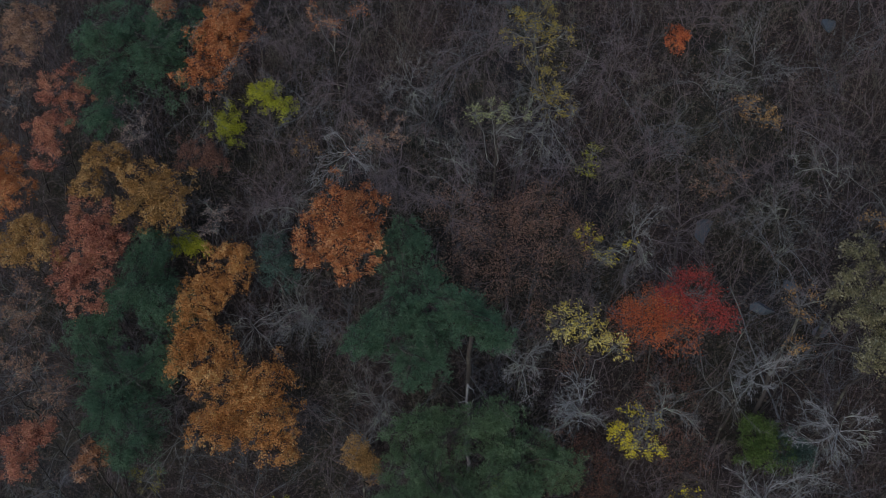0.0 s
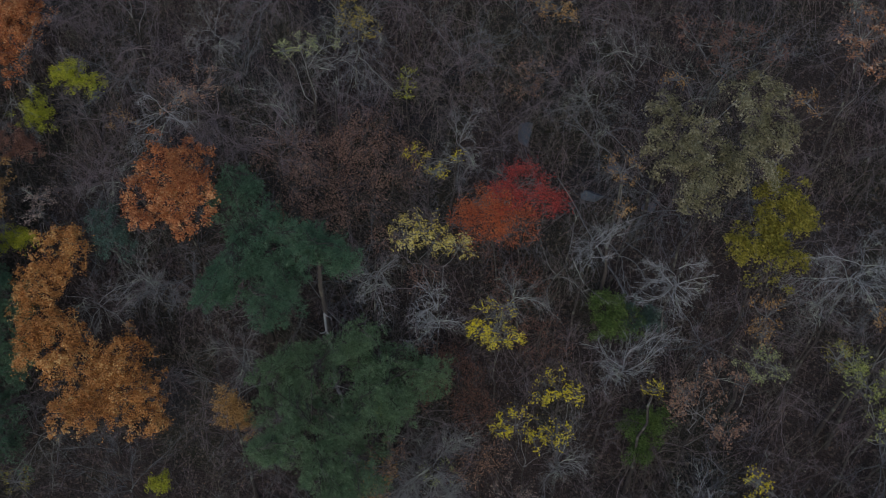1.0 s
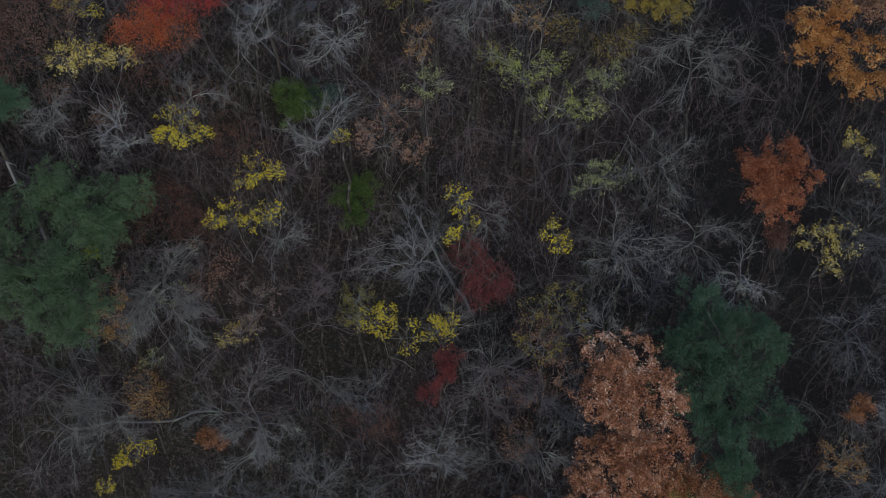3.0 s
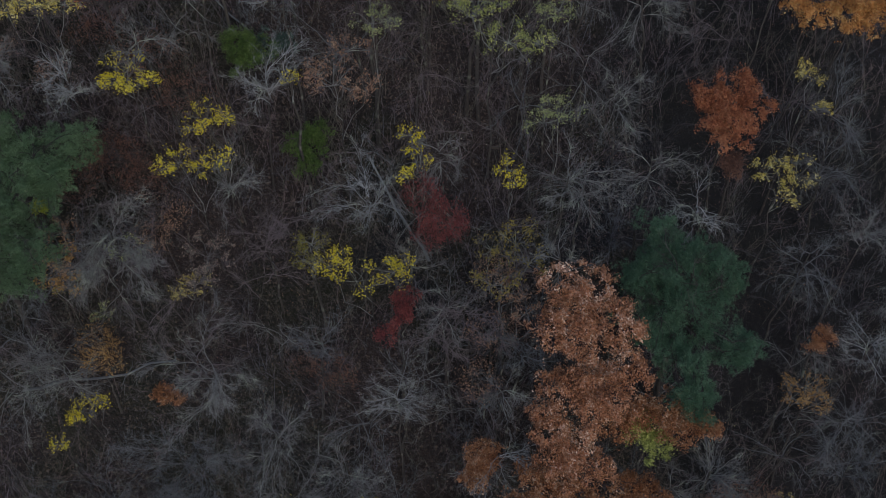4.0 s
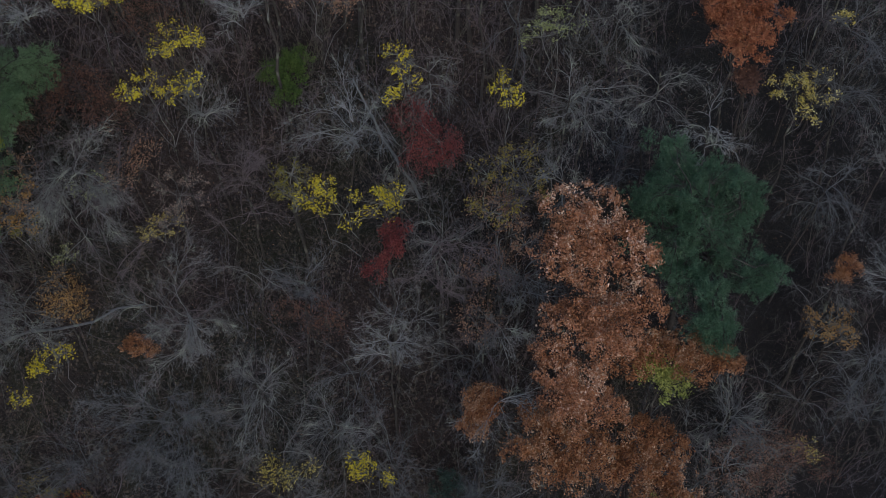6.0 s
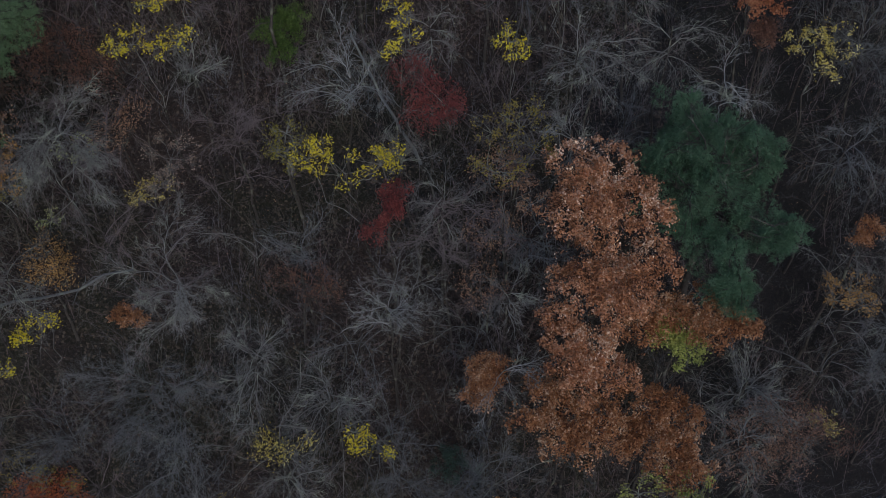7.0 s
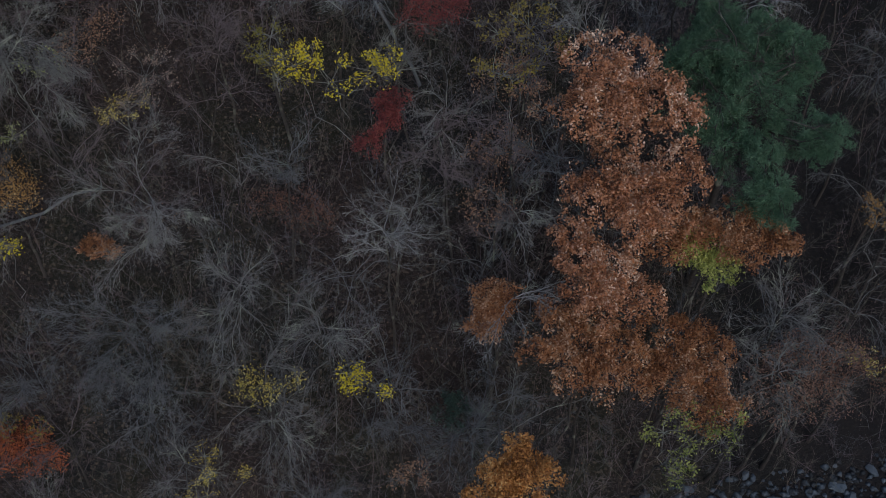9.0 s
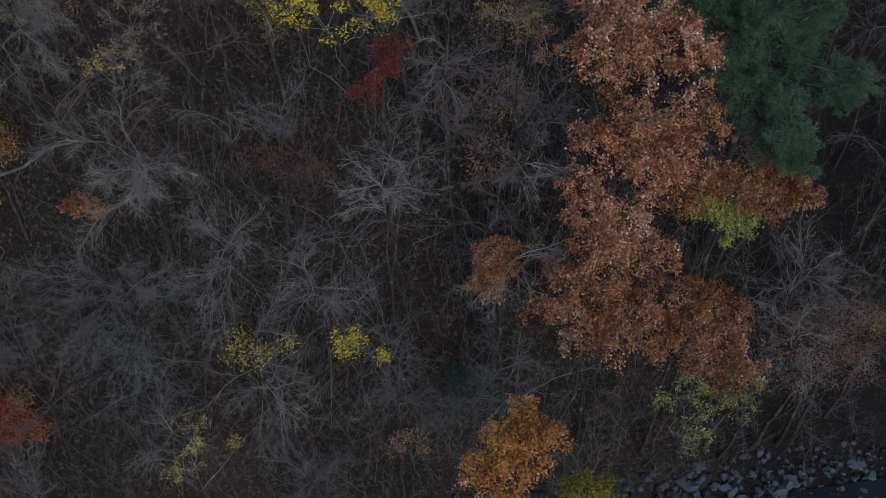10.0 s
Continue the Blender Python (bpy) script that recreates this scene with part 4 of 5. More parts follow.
leafy("shrub", DGREEN, [(16.92, 24.3, 13.29, 1.23), (16.5, 25.39, 13.55, 0.93)], "small evergreen with green boughs under bare limbs")
leafy("shrub", DGREEN, [(17.09, 19.63, 9.53, 1.06), (16.4, 18.2, 9.34, 0.74), (17.98, 20.13, 9.94, 0.63)], "small evergreen bush beneath a bare tree")
bare_tree(-2.76, 45.04, 21.66, 1.78, GREY, "bare tree with silvery grey branches")
bare_tree(-6.15, 40.41, 18.72, 1.76, WHITE, "bare tree with pale bluish white branches")
bare_tree(-4.12, 29.06, 11.3, 2.49, GREY, "bare tree with fine grey spreading twigs")
bare_tree(-8.36, 33.31, 13.84, 2.21, GREY, "bare grey tree between oaks and pines")
bare_tree(7.1, 26.36, 16.29, 1.87, WHITE, "bare tree with a fan of pale grey limbs")
bare_tree(15.17, 26.68, 19.56, 1.62, WHITE, "bare tree with a pale twisted trunk")
bare_tree(17.72, 45.3, 22.71, 2.38, GREY, "bare tree with feathery grey twigs")
bare_tree(-10.17, 50.95, 19.45, 2.45, BROWNB, "bare tree with dark brown twigs")
bare_tree(2.46, 45.94, 23.42, 2.53, BROWNB, "bare tree with dark brown twigs")
bare_tree(-6.51, 44.95, 19.97, 2.3, BROWNB, "bare tree with dusky purple-brown twigs")
bare_tree(3.86, 39.36, 22.3, 1.8, GREY, "bare tree with a pale grey trunk and twigs")
bare_tree(-11.47, 34.02, 11.94, 1.64, GREY, "bare grey tree in front of a golden oak")
bare_tree(3.51, 27.68, 16.88, 1.57, GREY, "bare small tree with grey twigs")
bare_tree(-10.53, 40.71, 16.68, 2.3, BROWNB, "bare tree with reddish brown twigs")
bare_tree(-2.69, 39.84, 19.56, 2.19, BROWNB, "bare tree with brown twigs")
bare_tree(9.46, 33.73, 19.54, 1.76, GREY, "bare tree with thin grey stems")
bare_tree(13.05, 31.14, 18.28, 1.6, GREY, "bare grey limbs rising through a red maple")
bare_tree(18.92, 36.57, 19.92, 2.11, GREY, "bare tree with dark grey twigs")
bare_tree(18.67, 22.54, 19.91, 1.68, WHITE, "bare tree with bright pale grey limbs")
bare_tree(15.37, 21.28, 14.47, 2.29, WHITE, "bare tree with pale arching limbs")
bare_tree(26.1, 20.4, 20.46, 2.25, WHITE, "bare tree with many pale grey limbs")
bare_tree(12.11, 18.29, 11.83, 2.0, GREY, "bare tree with grey twigs")
bare_tree(5.62, 20.06, 10.0, 2.63, GREY, "wide bare tree with radiating grey limbs", dense=True)
bare_tree(12.26, 26.36, 16.86, 1.75, GREY, "bare tree with fine brown-grey twigs")
bare_tree(25.55, 19.92, 20.17, 2.0, GREY, "bare tree with forked pale limbs")
bare_tree(36.24, 12.37, 17.38, 2.77, GREY, "wide bare tree with sinuous grey limbs")
bare_tree(17.17, 14.3, 12.24, 2.45, WHITE, "bare tree with pale radiating limbs")
bare_tree(25.09, 7.11, 12.55, 1.69, GREY, "bare tree with grey tangled twigs")
bare_tree(21.85, 12.08, 12.72, 1.74, GREY, "bare tree with thin grey twigs")
bare_tree(31.61, 9.08, 14.68, 2.3, GREY, "bare tree with long crooked grey limbs")
bare_tree(6.71, 12.57, 6.11, 2.49, GREY, "bare tree with a dense head of grey twigs", dense=True)
bare_tree(-1.3, 17.95, 5.35, 2.1, GREY, "bare tree with fine grey twigs")
bare_tree(18.23, 7.55, 8.62, 1.73, GREY, "bare tree with long thin grey limbs")
bare_tree(12.31, 15.69, 10.85, 1.76, BROWNB, "low bare tree with brown twigs")
bare_tree(31.7, 2.7, 11.0, 1.56, WHITE, "bare tree with pale lilac-grey twigs beside a pine")
bare_tree(29.77, 5.24, 12.55, 1.97, GREY, "bare tree with tangled grey twigs")
bare_tree(26.84, 7.19, 13.11, 1.95, GREY, "bare tree with thin drooping grey twigs")
bare_tree(23.73, 3.9, 12.67, 1.6, GREY, "bare tree with crooked grey limbs")
bare_tree(34.59, -1.76, 8.3, 2.03, GREYD, "bare tree with crooked grey limbs")
bare_tree(38.99, -2.56, 9.69, 1.75, GREY, "bare tree with pale grey limbs")
bare_tree(36.69, -6.2, 5.0, 2.21, WHITE, "bare tree with pale spreading limbs")
bare_tree(40.52, 0.95, 10.95, 2.37, GREYD, "bare tree with dark grey twigs")
bare_tree(41.19, 3.55, 13.14, 2.08, GREYD, "bare tree with dark grey twigs")
bare_tree(34.72, -8.25, 2.11, 1.8, GREYD, "small bare tree with grey forked limbs")
bare_tree(33.59, -10.29, -0.59, 2.12, GREYD, "bare tree with grey twigs")
bare_tree(18.07, 9.17, 9.77, 1.41, GREY, "bare tree with long thin grey limbs")
bare_tree(-0.56, 17.56, 5.02, 2.3, GREY, "bare tree with a long leaning grey trunk")
bare_tree(4.83, 19.1, 9.45, 2.26, GREY, "bare tree with pale radiating limbs")
bare_tree(7.33, 8.96, 3.3, 1.8, GREY, "bare tree with grey drooping twigs")
bare_tree(9.63, 6.28, 3.05, 2.16, GREY, "bare tree with pale upright limbs")
bare_tree(13.69, 5.31, 5.21, 1.76, WHITE, "bare tree with pale crooked limbs")
bare_tree(4.04, 11.29, -0.11, 3.46, GREYD, "broad bare tree with long dark grey limbs", dense=True)
bare_tree(16.46, 1.53, 4.02, 1.88, WHITE, "bare tree with pale crooked limbs")
bare_tree(-0.75, 13.26, -1.16, 2.69, GREYD, "bare tree with smoky grey twigs")
bare_tree(23.52, -6.44, 2.1, 1.64, GREY, "bare tree with grey arching limbs by an oak")
bare_tree(25.49, -6.63, 3.36, 1.87, GREY, "bare tree with fine lilac-grey twigs")
bare_tree(13.75, -1.06, -1.05, 2.33, GREYD, "bare thicket tree with smoky grey twigs")
bare_tree(17.51, 5.7, 6.87, 1.77, BROWNB, "bare tree with dark brown twigs")
bare_tree(11.15, 9.93, 7.44, 1.5, GREYD, "bare sapling with fine grey twigs")
bare_tree(-2.71, 8.5, -4.7, 2.09, GREY, "bare tree with pale drooping limbs")
bare_tree(1.5, 5.46, -3.87, 1.83, GREY, "bare tree with grey crooked limbs")
bare_tree(7.27, 1.77, -3.38, 2.05, GREYD, "bare tree with smoky grey twigs")
bare_tree(7.2, 4.6, -0.79, 1.8, GREY, "bare tree with thin grey limbs")
bare_tree(10.33, 0.31, -1.76, 1.79, GREYD, "bare tree with dark grey twigs")
bare_tree(23.94, -6.97, 1.2, 1.74, GREY, "bare tree with arching grey limbs")
bare_tree(13.95, -7.02, 1.9, 1.37, BROWNB, "leafless shrub tree with dark red-brown twigs")
bare_tree(28.05, -8.31, -0.85, 1.62, GREY, "bare tree with thin grey limbs")
bare_tree(14.84, -1.99, -0.16, 1.76, GREYD, "leafless thicket with blue-grey twigs")
pine(PINE2, [(-1.65, 25.76, 13.35, 1.24), (0.44, 25.73, 13.2, 1.72), (-1.18, 23.32, 12.58, 1.62), (0.95, 21.93, 12.37, 1.61), (-0.59, 19.95, 11.82, 1.53), (-2.59, 21.75, 12.38, 1.14), (1.04, 19.22, 11.89, 1.24)], "broad green pine on the open slope")
pine(PINE2, [(2.95, 25.84, 13.81, 1.31), (4.1, 24.06, 13.36, 1.47), (2.65, 22.86, 13.02, 1.39), (6.08, 23.31, 13.55, 1.0), (4.01, 22.18, 13.06, 1.16)], "broad green pine with drooping boughs")
leafy("oak_tree", RUST, [(16.62, -1.94, 3.34, 1.09), (17.97, -2.47, 3.41, 1.14), (18.23, -3.91, 3.16, 1.13), (16.26, -3.55, 3.02, 0.98), (17.11, -4.65, 2.95, 0.92), (15.49, -2.32, 3.35, 0.64)], "broad oak with thick rust-brown leaves")
leafy("oak_tree", RUST, [(21.01, -4.33, 1.77, 1.13), (21.73, -5.47, 1.59, 1.22), (21.18, -7.0, 1.28, 1.06), (20.05, -5.81, 1.3, 1.16), (19.41, -4.77, 1.53, 0.96), (19.79, -7.22, 1.09, 0.95), (20.72, -8.0, 1.24, 0.65)], "oak with rust-brown and greenish leaves above the stream")
leafy("oak_tree", TAN, [(18.49, -1.18, 5.74, 1.02), (19.43, -2.17, 5.63, 1.11), (19.25, -3.48, 5.42, 0.96), (17.87, -2.31, 5.48, 0.91), (18.86, -0.13, 6.14, 0.74), (18.03, -3.23, 5.38, 0.81)], "oak with rusty tan leaves joining its neighbours")
leafy("oak_tree", RUST, [(22.38, -3.25, 6.69, 0.96), (23.65, -4.02, 6.69, 1.01), (24.42, -4.95, 6.67, 0.91), (24.72, -5.79, 6.76, 0.53), (23.3, -5.25, 6.51, 0.81), (20.87, -3.11, 6.58, 0.81)], "oak with rust-brown leaves beside a pine")
leafy("oak_tree", BROWN, [(-26.32, 36.23, 11.13, 1.36), (-25.16, 34.87, 10.99, 1.01), (-26.32, 34.56, 10.84, 1.14)], "thin oak with greyish brown leaves", thin=True)
leafy("oak_tree", BROWN, [(-25.82, 33.24, 9.77, 1.28), (-24.37, 31.82, 9.5, 1.13), (-25.62, 31.44, 9.48, 1.0)], "thin oak with pinkish brown leaves", thin=True)
leafy("small_tree", BROWN, [(-22.88, 30.57, 9.0, 1.19), (-23.35, 29.52, 8.85, 0.99)], "small tree with sparse brown leaves", thin=True)
leafy("small_tree", BROWN, [(-27.21, 46.73, 17.12, 0.98), (-26.61, 47.48, 17.37, 0.78)], "small tree with withered brown leaves", thin=True)
leafy("shrub", OCHRE, [(-4.44, 24.53, 12.67, 0.71), (-3.97, 23.89, 12.65, 0.47)], "small ochre bush below a pine")
leafy("shrub", OLIVE, [(-16.91, 25.4, 7.72, 0.83)], "low shrub with thin olive leaves", thin=True)
leafy("shrub", OCHRE, [(20.46, 30.64, 24.93, 0.58)], "small bush with ochre leaves", thin=True)
leafy("shrub", BROWN, [(15.65, 39.64, 17.38, 1.3), (16.67, 40.26, 17.68, 0.98)], "shrub with sparse brown leaves", thin=True)
leafy("shrub", PALEG, [(2.65, 40.21, 22.53, 0.92), (3.86, 39.78, 22.53, 0.73), (1.72, 39.91, 22.61, 0.61)], "shrub with thin grey-green leaves", thin=True)
leafy("shrub", RUSTD, [(7.99, 25.44, 9.49, 1.54), (5.32, 24.82, 9.19, 1.22), (8.63, 23.2, 9.41, 1.04)], "low thicket with dull red-brown leaves", haze=True)
leafy("shrub", RUSTD, [(11.89, 9.8, 3.51, 1.08), (11.03, 10.69, 3.7, 0.81), (12.28, 8.64, 3.54, 0.7)], "low thicket with dull red-brown leaves", haze=True)
leafy("shrub", RUSTD, [(7.92, 25.05, 9.51, 1.6), (8.72, 22.89, 9.33, 1.26), (6.92, 26.7, 9.88, 1.29)], "low thicket with dull red-brown leaves", haze=True)
leafy("shrub", BROWN, [(7.57, 20.38, 7.6, 1.09), (9.05, 20.73, 7.98, 0.82)], "low brush with pale brown leaves", haze=True)
leafy("shrub", PALEG, [(5.82, 20.6, 7.35, 0.81), (3.27, 17.91, 6.68, 0.52)], "shrub with a few green leaves", thin=True)
bare_tree(11.85, 40.57, 19.26, 2.53, BROWNB, "bare tree with purple-brown twigs")
bare_tree(21.77, 40.69, 21.84, 2.59, BROWNB, "bare tree with purple-brown twigs")
bare_tree(9.44, 44.26, 23.2, 2.34, BROWNB, "bare tree with purple-brown twigs")
bare_tree(-0.13, 38.28, 19.86, 2.3, BROWNB, "bare tree with purple-brown twigs")
bare_tree(-5.18, 31.88, 14.24, 1.86, GREYD, "bare tree with dark grey twigs")
bare_tree(-23.64, 26.17, 5.3, 1.98, GREYD, "bare tree with dark grey twigs")
bare_tree(19.19, 6.02, 8.1, 1.51, BROWNB, "bare tree with dull brown twigs beside an oak")
bare_tree(17.96, 2.83, 6.62, 1.27, GREY, "bare tree with thin grey limbs beside an oak")
bare_tree(19.2, 3.15, 8.44, 1.14, BROWNB, "bare tree with dull brown twigs beside an oak")
bare_tree(20.93, 6.31, 10.11, 1.53, BROWNB, "bare tree with dull brown twigs")
bare_tree(19.32, 2.98, 8.43, 1.64, GREYD, "bare tree with smoky grey twigs")
bare_tree(17.36, 2.8, 5.78, 1.68, BROWNB, "bare tree with dull brown twigs")
leafy("small_tree", BROWN, [(20.5, 4.81, 9.7, 0.83), (20.55, 5.82, 9.98, 0.67), (20.2, 3.51, 9.5, 0.66)], "slender tree with thin tan leaves", thin=True)
leafy("shrub", OLIVE, [(13.59, 12.98, 10.33, 0.8), (12.71, 12.36, 10.21, 0.56)], "shrub with dull olive leaves beneath bare limbs", thin=True)
bare_tree(14.29, 6.38, 6.15, 1.97, GREY, "bare tree with long pale drooping limbs")
bare_tree(8.09, 8.4, 3.32, 2.43, GREY, "bare tree with thin grey limbs")
bare_tree(4.41, 11.36, 0.39, 2.83, GREYD, "broad bare tree with dark grey limbs")
leafy("shrub", BROWN, [(19.62, 5.41, 6.02, 1.33), (22.01, 7.88, 6.8, 1.25), (17.5, 3.6, 5.47, 1.18)], "thin brush with tan-brown leaves beside an oak", haze=True)
leafy("shrub", HAZE, [(7.07, 36.9, 15.56, 1.93), (4.71, 35.1, 15.23, 1.75), (0.53, 38.58, 16.1, 1.63)], "low thicket with faded red-brown leaves", haze=True)
leafy("shrub", HAZE, [(7.17, 30.24, 12.72, 0.94), (5.37, 32.87, 13.35, 0.96)], "low thicket with faded red-brown leaves", haze=True)
leafy("shrub", RUSTD, [(12.2, 28.44, 12.39, 1.87), (12.6, 25.18, 12.03, 1.53), (10.74, 31.78, 12.9, 1.59)], "low thicket with dull red-brown leaves", haze=True)


# ---- the leafless wood between them ----
KEPT = []
for ob in scene.objects:
    if ob.parent is None and ob.type == "EMPTY":
        KEPT.append((ob.location.x, ob.location.y))
KEPT = np.array(KEPT)


def in_view(x, y, edge=0.0):
    """Whether a place lies on the stretch of hillside that the flight passes over."""
    x, y = np.asarray(x, float), np.asarray(y, float)
    corners = ((-36, 65), (-34, 28), (29, -15.5), (39, -15), (56.5, 8.5), (56.5, 14), (48, 30.5), (38, 44), (29, 52), (-28, 64))
    ok = np.ones(np.shape(x), bool)
    for (ax, ay), (bx, by) in zip(corners, corners[1:] + corners[:1]):
        size = math.hypot(bx - ax, by - ay)
        ok &= ((bx - ax) * (y - ay) - (by - ay) * (x - ax)) / size > -edge
    return ok


def fill_wood():
    rng = np.random.default_rng(41)
    models = {}
    for bark, word in ((BROWNB, "slender leafless tree with dull purple-brown twigs"), (GREYD, "slender leafless tree with smoky grey twigs"), (GREY, "slender leafless tree with grey twigs"), (SHADEB, "slender leafless tree with twigs coloured dark for the hollow's shade")):
        models[bark.name] = []
        for k in range(5):
            high, r = rng.uniform(4.5, 8.0), rng.uniform(2.3, 3.4)
            tree = tagged(new("bare_sapling"), word, "tree", "leafless saplings on the slope")
            me, limbs = bare_meshes(rng, high, r, bark, (3, 2), 90)
            part("trunk", me, tree)
            for m in limbs:
                part("limb", m, tree)
            models[bark.name].append([tree, False])
    step = 3.72
    for gx in np.arange(-42, 66, step):
        for gy in np.arange(-16, 82, step):
            x, y = gx + rng.uniform(-1.7, 1.7), gy + rng.uniform(-1.7, 1.7)
            s = float(uphill(x, y))
            if s < 1.8 or not in_view(x, y, 1.0) or np.min(np.hypot(KEPT[:, 0] - x, KEPT[:, 1] - y)) < 0.9:
                continue
            brown = rng.random() < (0.25 if s < 16 else 0.72)
            bark = BROWNB if brown else (GREYD if rng.random() < 0.65 else GREY)
            # saplings in the hollow get the bark with shade put into its colour
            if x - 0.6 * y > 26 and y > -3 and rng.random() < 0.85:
                bark = SHADEB
            model = models[bark.name][int(rng.integers(0, 5))]
            m = pose(x, y, float(ground_z(x, y)) - 0.1, rng.uniform(-5, 5), rng.uniform(-5, 5), rng.uniform(-100, 100))
            if model[1]:
                copy_thing(model[0], m)
            else:
                model[0].matrix_basis = m
                model[1] = True


fill_wood()


def patches(x, y, seed):
    """Slow, uneven variation over the slope, about 0 to 1."""
    return 0.5 + 0.28 * np.sin(0.55 * x + 2.1 * np.sin(0.31 * y + seed)) + 0.28 * np.sin(0.63 * y + 1.7 * np.sin(0.43 * x - seed))


def brush(bark, label, seed, count, tall, above=-0.4):
    """Knee- to head-high brush that nobody could count."""
    rng = np.random.default_rng(seed)
    xs, ys = rng.uniform(-40, 62, count), rng.uniform(-16, 66, count)
    ok = (uphill(xs, ys) > above) & in_view(xs, ys, 1.0) & ((patches(xs, ys, seed) > rng.uniform(0.1, 0.75, count)) | (uphill(xs, ys) < 9))
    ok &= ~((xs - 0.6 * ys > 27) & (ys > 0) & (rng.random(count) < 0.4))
    xs, ys = xs[ok], ys[ok]
    zs = ground_z(xs, ys)
    lines = []
    for x, y, z in zip(xs, ys, zs):
        p = np.array([x, y, z - 0.05])
        h = rng.uniform(1.0, tall)
        q = bent(rng, p, p + np.array([rng.normal(0, 0.35) * h, rng.normal(0, 0.35) * h, h]), 3, 0.07)
        lines.append((q, 0.013, 0.005))
    spray = sprays(rng, lines, 18 * len(lines), 0.75, 0.007, 1, 1.0, 0.0)
    tagged(new("undergrowth", branch_mesh("undergrowth", lines, spray, np.zeros(3), bark)), label, "undergrowth", kind="stuff")


brush(THICKET, "tangled purple-brown leafless undergrowth covering the slope", 5, 14000, 4.6)
brush(THICKET, "dense mauve-brown leafless brush high on the slope", 8, 12000, 6.0, 20.0)
brush(THICKETG, "thin smoky grey leafless brush on the slope", 6, 9000, 4.0)


def litter():
    rng = np.random.default_rng(9)
    n = 80000
    xs, ys = rng.uniform(-40, 62, n), rng.uniform(-16, 72, n)
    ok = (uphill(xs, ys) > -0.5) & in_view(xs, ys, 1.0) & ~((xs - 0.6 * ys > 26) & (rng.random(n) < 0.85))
    xs, ys = xs[ok], ys[ok]
    pts = np.stack([xs, ys, ground_z(xs, ys) + 0.05], 1)
    v, f = leaves(rng, pts, 1, 0.02, 0.085, 3.0)
    tagged(new("fallen_leaves", mesh_from("fallen_leaves", v, f, LITTER)), "scattered brown and pale fallen leaves on the slope", "leaves", kind="stuff")


litter()


def clinging(mat, label, seed, count, size):
    """Withered leaves still hanging in the brush, in loose swarms."""
    rng = np.random.default_rng(seed)
    xs, ys = rng.uniform(-40, 62, count), rng.uniform(-16, 66, count)
    ok = (uphill(xs, ys) > 0.5) & in_view(xs, ys, 1.0) & (patches(xs * 1.7, ys * 1.7, seed) > rng.uniform(0.25, 0.95, count))
    xs, ys = xs[ok], ys[ok]
    pts = np.stack([xs, ys, ground_z(xs, ys) + rng.uniform(0.4, 4.2, len(xs))], 1)
    v, f = leaves(rng, pts, 3, 0.22, size, 1.5)
    tagged(new("withered_leaves", mesh_from("withered_leaves", v, f, mat)), label, "leaves", kind="stuff")


clinging(BROWN, "withered tan leaves hanging in the leafless brush", 31, 16000, 0.06)
clinging(PALEOL, "faded olive-grey leaves hanging in the leafless brush", 32, 9000, 0.065)


# ---- the stream and its rocks ----
def along(s, u):
    """The place s metres above the stream's edge and u metres along it."""
    return 0.468 * (s + 4.6) + 0.885 * u, 0.885 * (s + 4.6) - 0.468 * u


def build_stream():
    us = np.arange(-70, 91, 2.0)
    verts, faces = [], []
    for u in us:
        for s in (-6.2, -1.6):
            x, y = along(s, u)
            verts.append((x, y, -11.62))
    for i in range(len(us) - 1):
        faces.append((2 * i, 2 * i + 2, 2 * i + 3, 2 * i + 1))
    tagged(new("water", mesh_from("water", verts, faces, WATER)), "dark shallow stream between grey rocks", "stream", kind="structure")


build_stream()


def rock_mesh(rng, flat):
    bm = bmesh.new()
    bmesh.ops.create_icosphere(bm, subdivisions=2, radius=0.5)
    cuts = [(unit(rng.normal(0, 1, 3)), rng.uniform(0.18, 0.36)) for _ in range(12)]
    for v in bm.verts:
        p = np.array(v.co)
        for nrm, at in cuts:
            over = float(p @ nrm) - at
            if over > 0:
                p = p - nrm * over * 0.98
        v.co = p * np.array([1, rng.uniform(0.98, 1.02) * 0.8, flat])
    me = bpy.data.meshes.new("boulder")
    bm.to_mesh(me)
    bm.free()
    me.materials.append(ROCK)
    return me


def build_rocks():
    rng = np.random.default_rng(77)
    kinds = [rock_mesh(rng, f) for f in (0.5, 0.62, 0.45, 0.7, 0.55, 0.4, 0.6, 0.5)]

    def rock(x, y, size, label, group):
        ob = new("boulder", kinds[int(rng.integers(0, len(kinds)))])
        ob.matrix_basis = pose(x, y, float(ground_z(x, y)) - (0.02 if size > 1.15 else -0.1) * size, rng.uniform(-14, 14), rng.uniform(-14, 14), rng.uniform(0, 360)) @ Matrix.Diagonal((size, size, size, 1))
        tagged(ob, label, "rock", group)

    for _ in range(250):
        u, s = rng.uniform(13, 37), rng.uniform(-6.5, 0.3)
        size = 0.3 + 1.15 * rng.random() ** 2.0
        rock(*along(s, u), size, "weathered grey rock lying in the stream bed", "stream rocks")
    for u, s, size in ((22.6, -0.5, 1.6), (24.4, -0.9, 1.2), (31.0, -0.7, 1.4), (20.2, -1.2, 1.2), (26.8, -1.4, 1.5), (33.2, -0.4, 1.1)):
        rock(*along(s, u), size, "large flat blue-grey slab of rock by the stream", "stream slabs")
    for x, y, size in ((15.5, 38.4, 2.4), (18.5, 33.5, 1.8), (20.0, 34.6, 1.3), (21.5, 32.0, 1.5), (23.5, 49.0, 1.8)):
        rock(x, y, size, "grey boulder half buried in the leafy slope", "boulders on the slope")


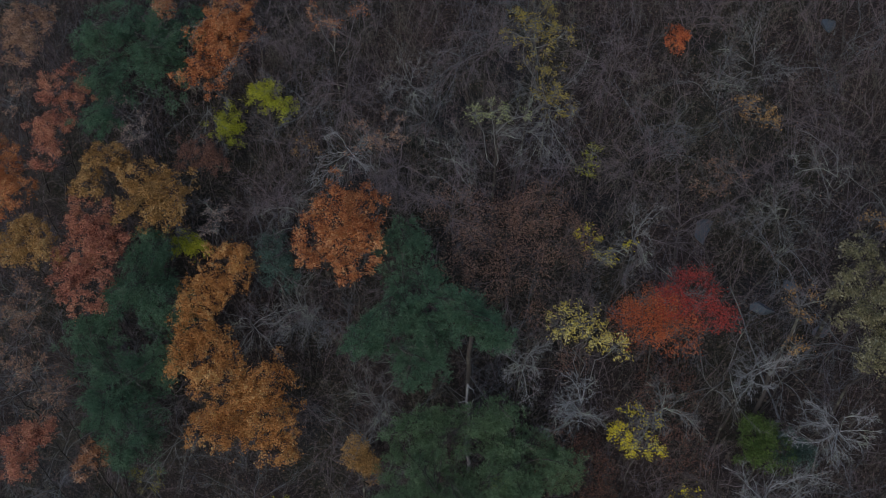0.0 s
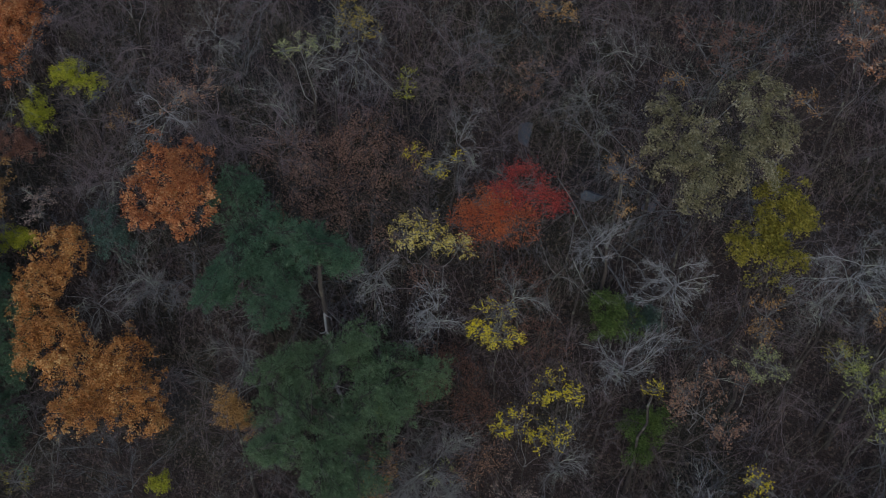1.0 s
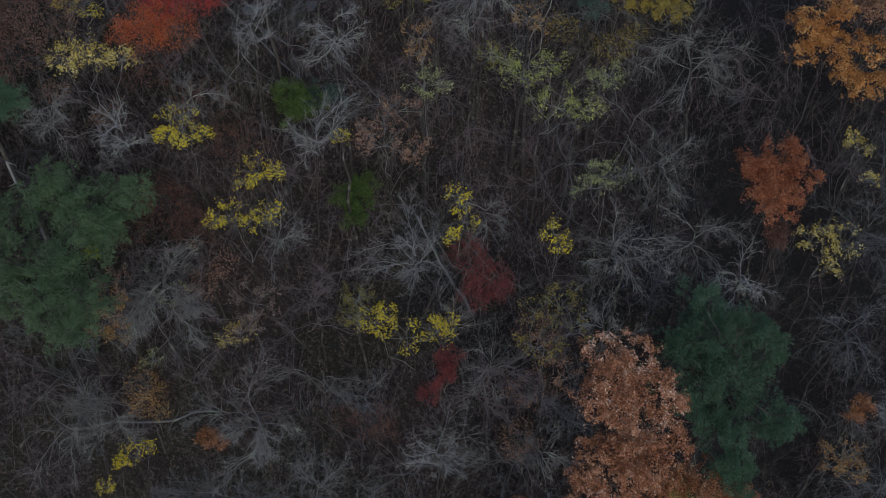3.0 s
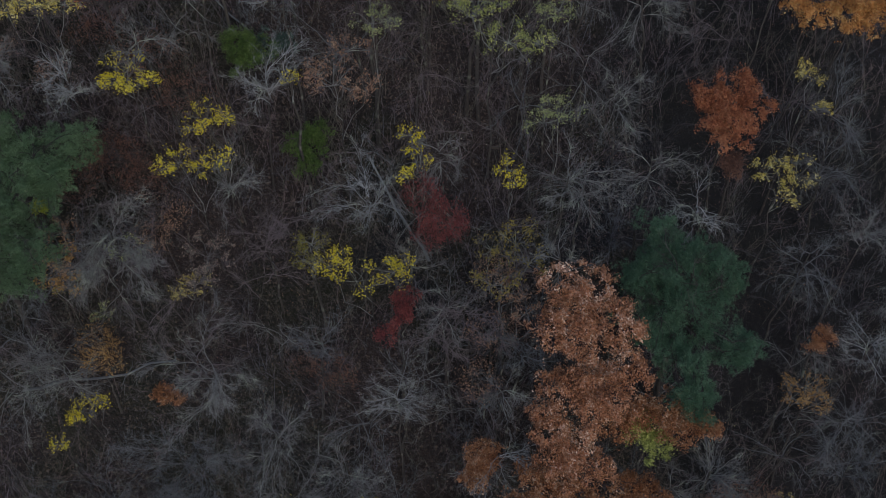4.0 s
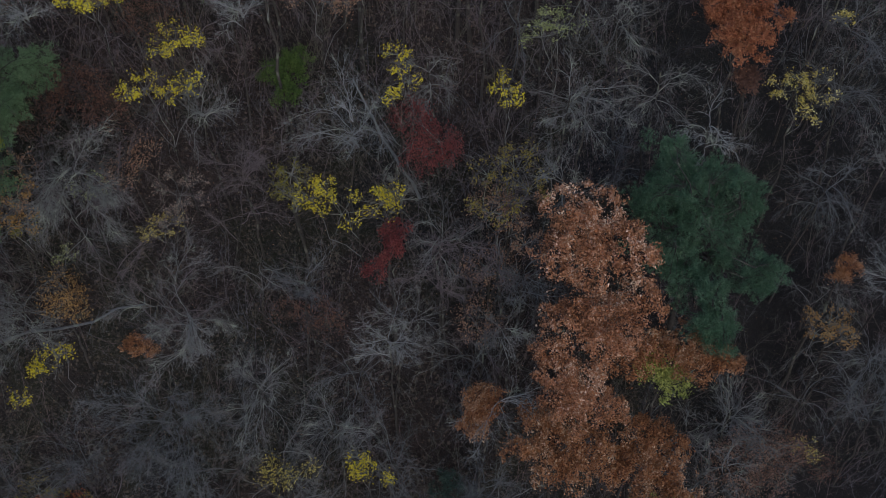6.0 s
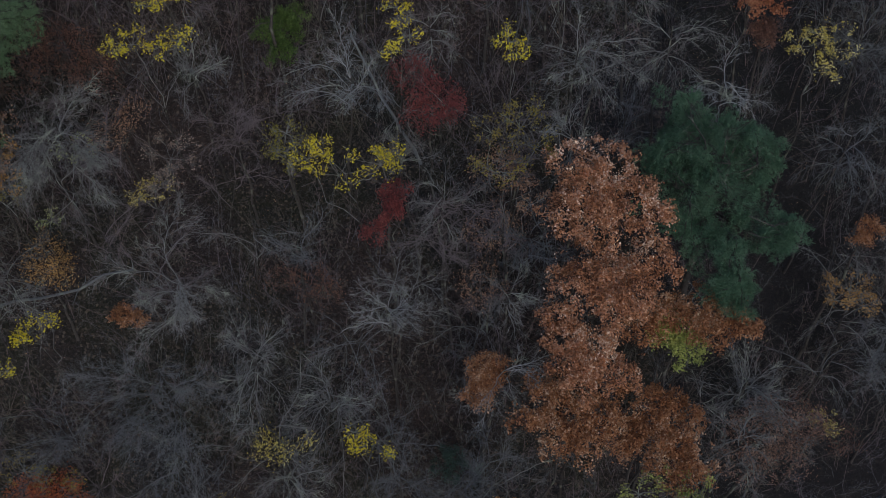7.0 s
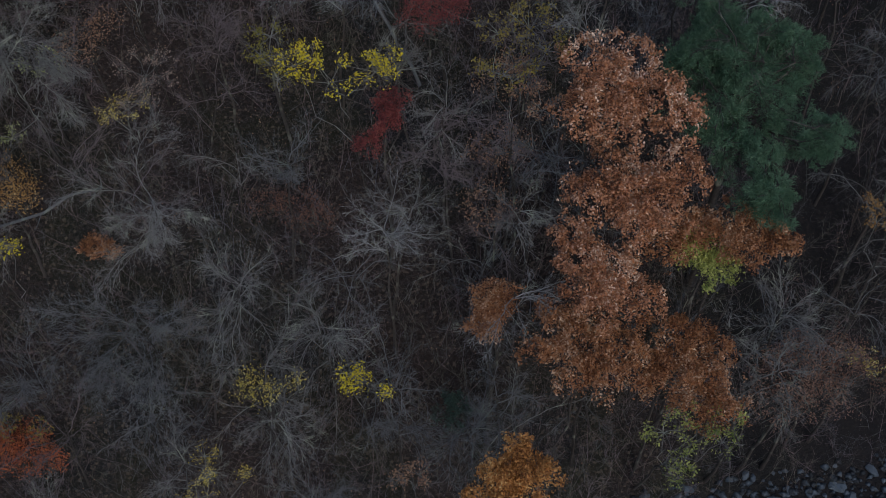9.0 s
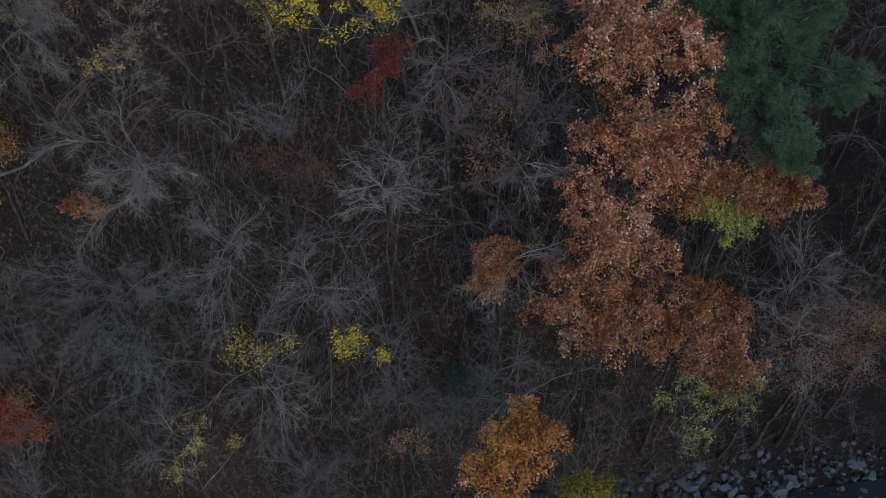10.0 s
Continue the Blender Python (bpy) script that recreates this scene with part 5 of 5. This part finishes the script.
build_rocks()


def gravel():
    """Cobbles and broken stone too small to count."""
    rng = np.random.default_rng(15)
    n = 1800
    u, s = rng.uniform(8, 40, n), np.minimum(rng.normal(-2.4, 2.0, n), 0.4 - rng.uniform(0.0, 1.0, n))
    x, y = along(s, u)
    z = ground_z(x, y)
    size = rng.uniform(0.08, 0.28, n)
    base = np.array([(1, 0, 0), (0, 1, 0), (-1, 0, 0), (0, -1, 0), (0.1, 0.1, 0.8), (0, 0, -0.6)])
    v = base[None] * (1 + rng.normal(0, 0.25, (n, 6, 3))) * size[:, None, None]
    a = rng.uniform(0, 6.283, n)[:, None]
    vx = v[:, :, 0] * np.cos(a) - v[:, :, 1] * np.sin(a)
    vy = v[:, :, 0] * np.sin(a) + v[:, :, 1] * np.cos(a)
    verts = np.stack([vx + x[:, None], vy + y[:, None], v[:, :, 2] + z[:, None] + 0.03], 2).reshape(-1, 3)
    tri = np.array([(0, 1, 4), (1, 2, 4), (2, 3, 4), (3, 0, 4), (1, 0, 5), (2, 1, 5), (3, 2, 5), (0, 3, 5)])
    faces = (np.arange(n)[:, None, None] * 6 + tri[None]).reshape(-1, 3)
    tagged(new("gravel", mesh_from("gravel", verts, faces, ROCK)), "grey cobbles and broken stone along the stream", "gravel", kind="stuff")


gravel()


# ---- dead wood ----
def dead_wood(name, a, b, r, label, stubs=5, bark=GREYD):
    """A fallen or leaning dead stem with broken side branches."""
    rng = next_rng()
    a, b = np.array(a, float), np.array(b, float)
    line = bent(rng, a, b, 8, 0.014)
    log = tagged(new(name), label, "dead wood")
    log.location = a
    v, f = tubes([(line, r, r * 0.55)], 7)
    part("stem", mesh_from("stem", v - a, f, bark), log)
    for _ in range(stubs):
        p = line[rng.integers(2, 8)]
        q = bent(rng, p, p + unit(rng.normal(0, 1, 3) + np.array([0, 0, 0.4])) * rng.uniform(0.4, 1.1), 4, 0.08)
        v, f = tubes([(q, r * 0.35, 0.008)], 5)
        part("broken_branch", mesh_from("broken_branch", v - a, f, bark), log)


dead_wood("dead_snag", (1.5, 27.2, 4.91), (1.3, 27.3, 15.2), 0.11, "broken pale dead snag standing beside a pine", 6, WHITE)
dead_wood("fallen_branch", (21.8, 31.1, 12.41), (22.44, 30.01, 12.19), 0.06, "pale fallen branch lying on the leaf litter", 2, WHITE)
dead_wood("leaning_trunk", (-2.21, 20.16, 0.88), (5.06, 13.1, 6.5), 0.09, "grey dead trunk leaning through bare trees", 7)
dead_wood("leaning_trunk", (18.8, 27.65, 10.9), (16.03, 33.44, 15.5), 0.06, "grey crooked dead trunk leaning up the slope", 7)
dead_wood("fallen_branch", (21.57, 33.12, 13.42), (22.16, 32.36, 13.14), 0.05, "pale fallen branch on dark litter", 1, WHITE)
dead_wood("leaning_trunk", (20.76, 12.74, 3.55), (18.26, 14.43, 12.5), 0.09, "grey leaning trunk below bare limbs", 4)
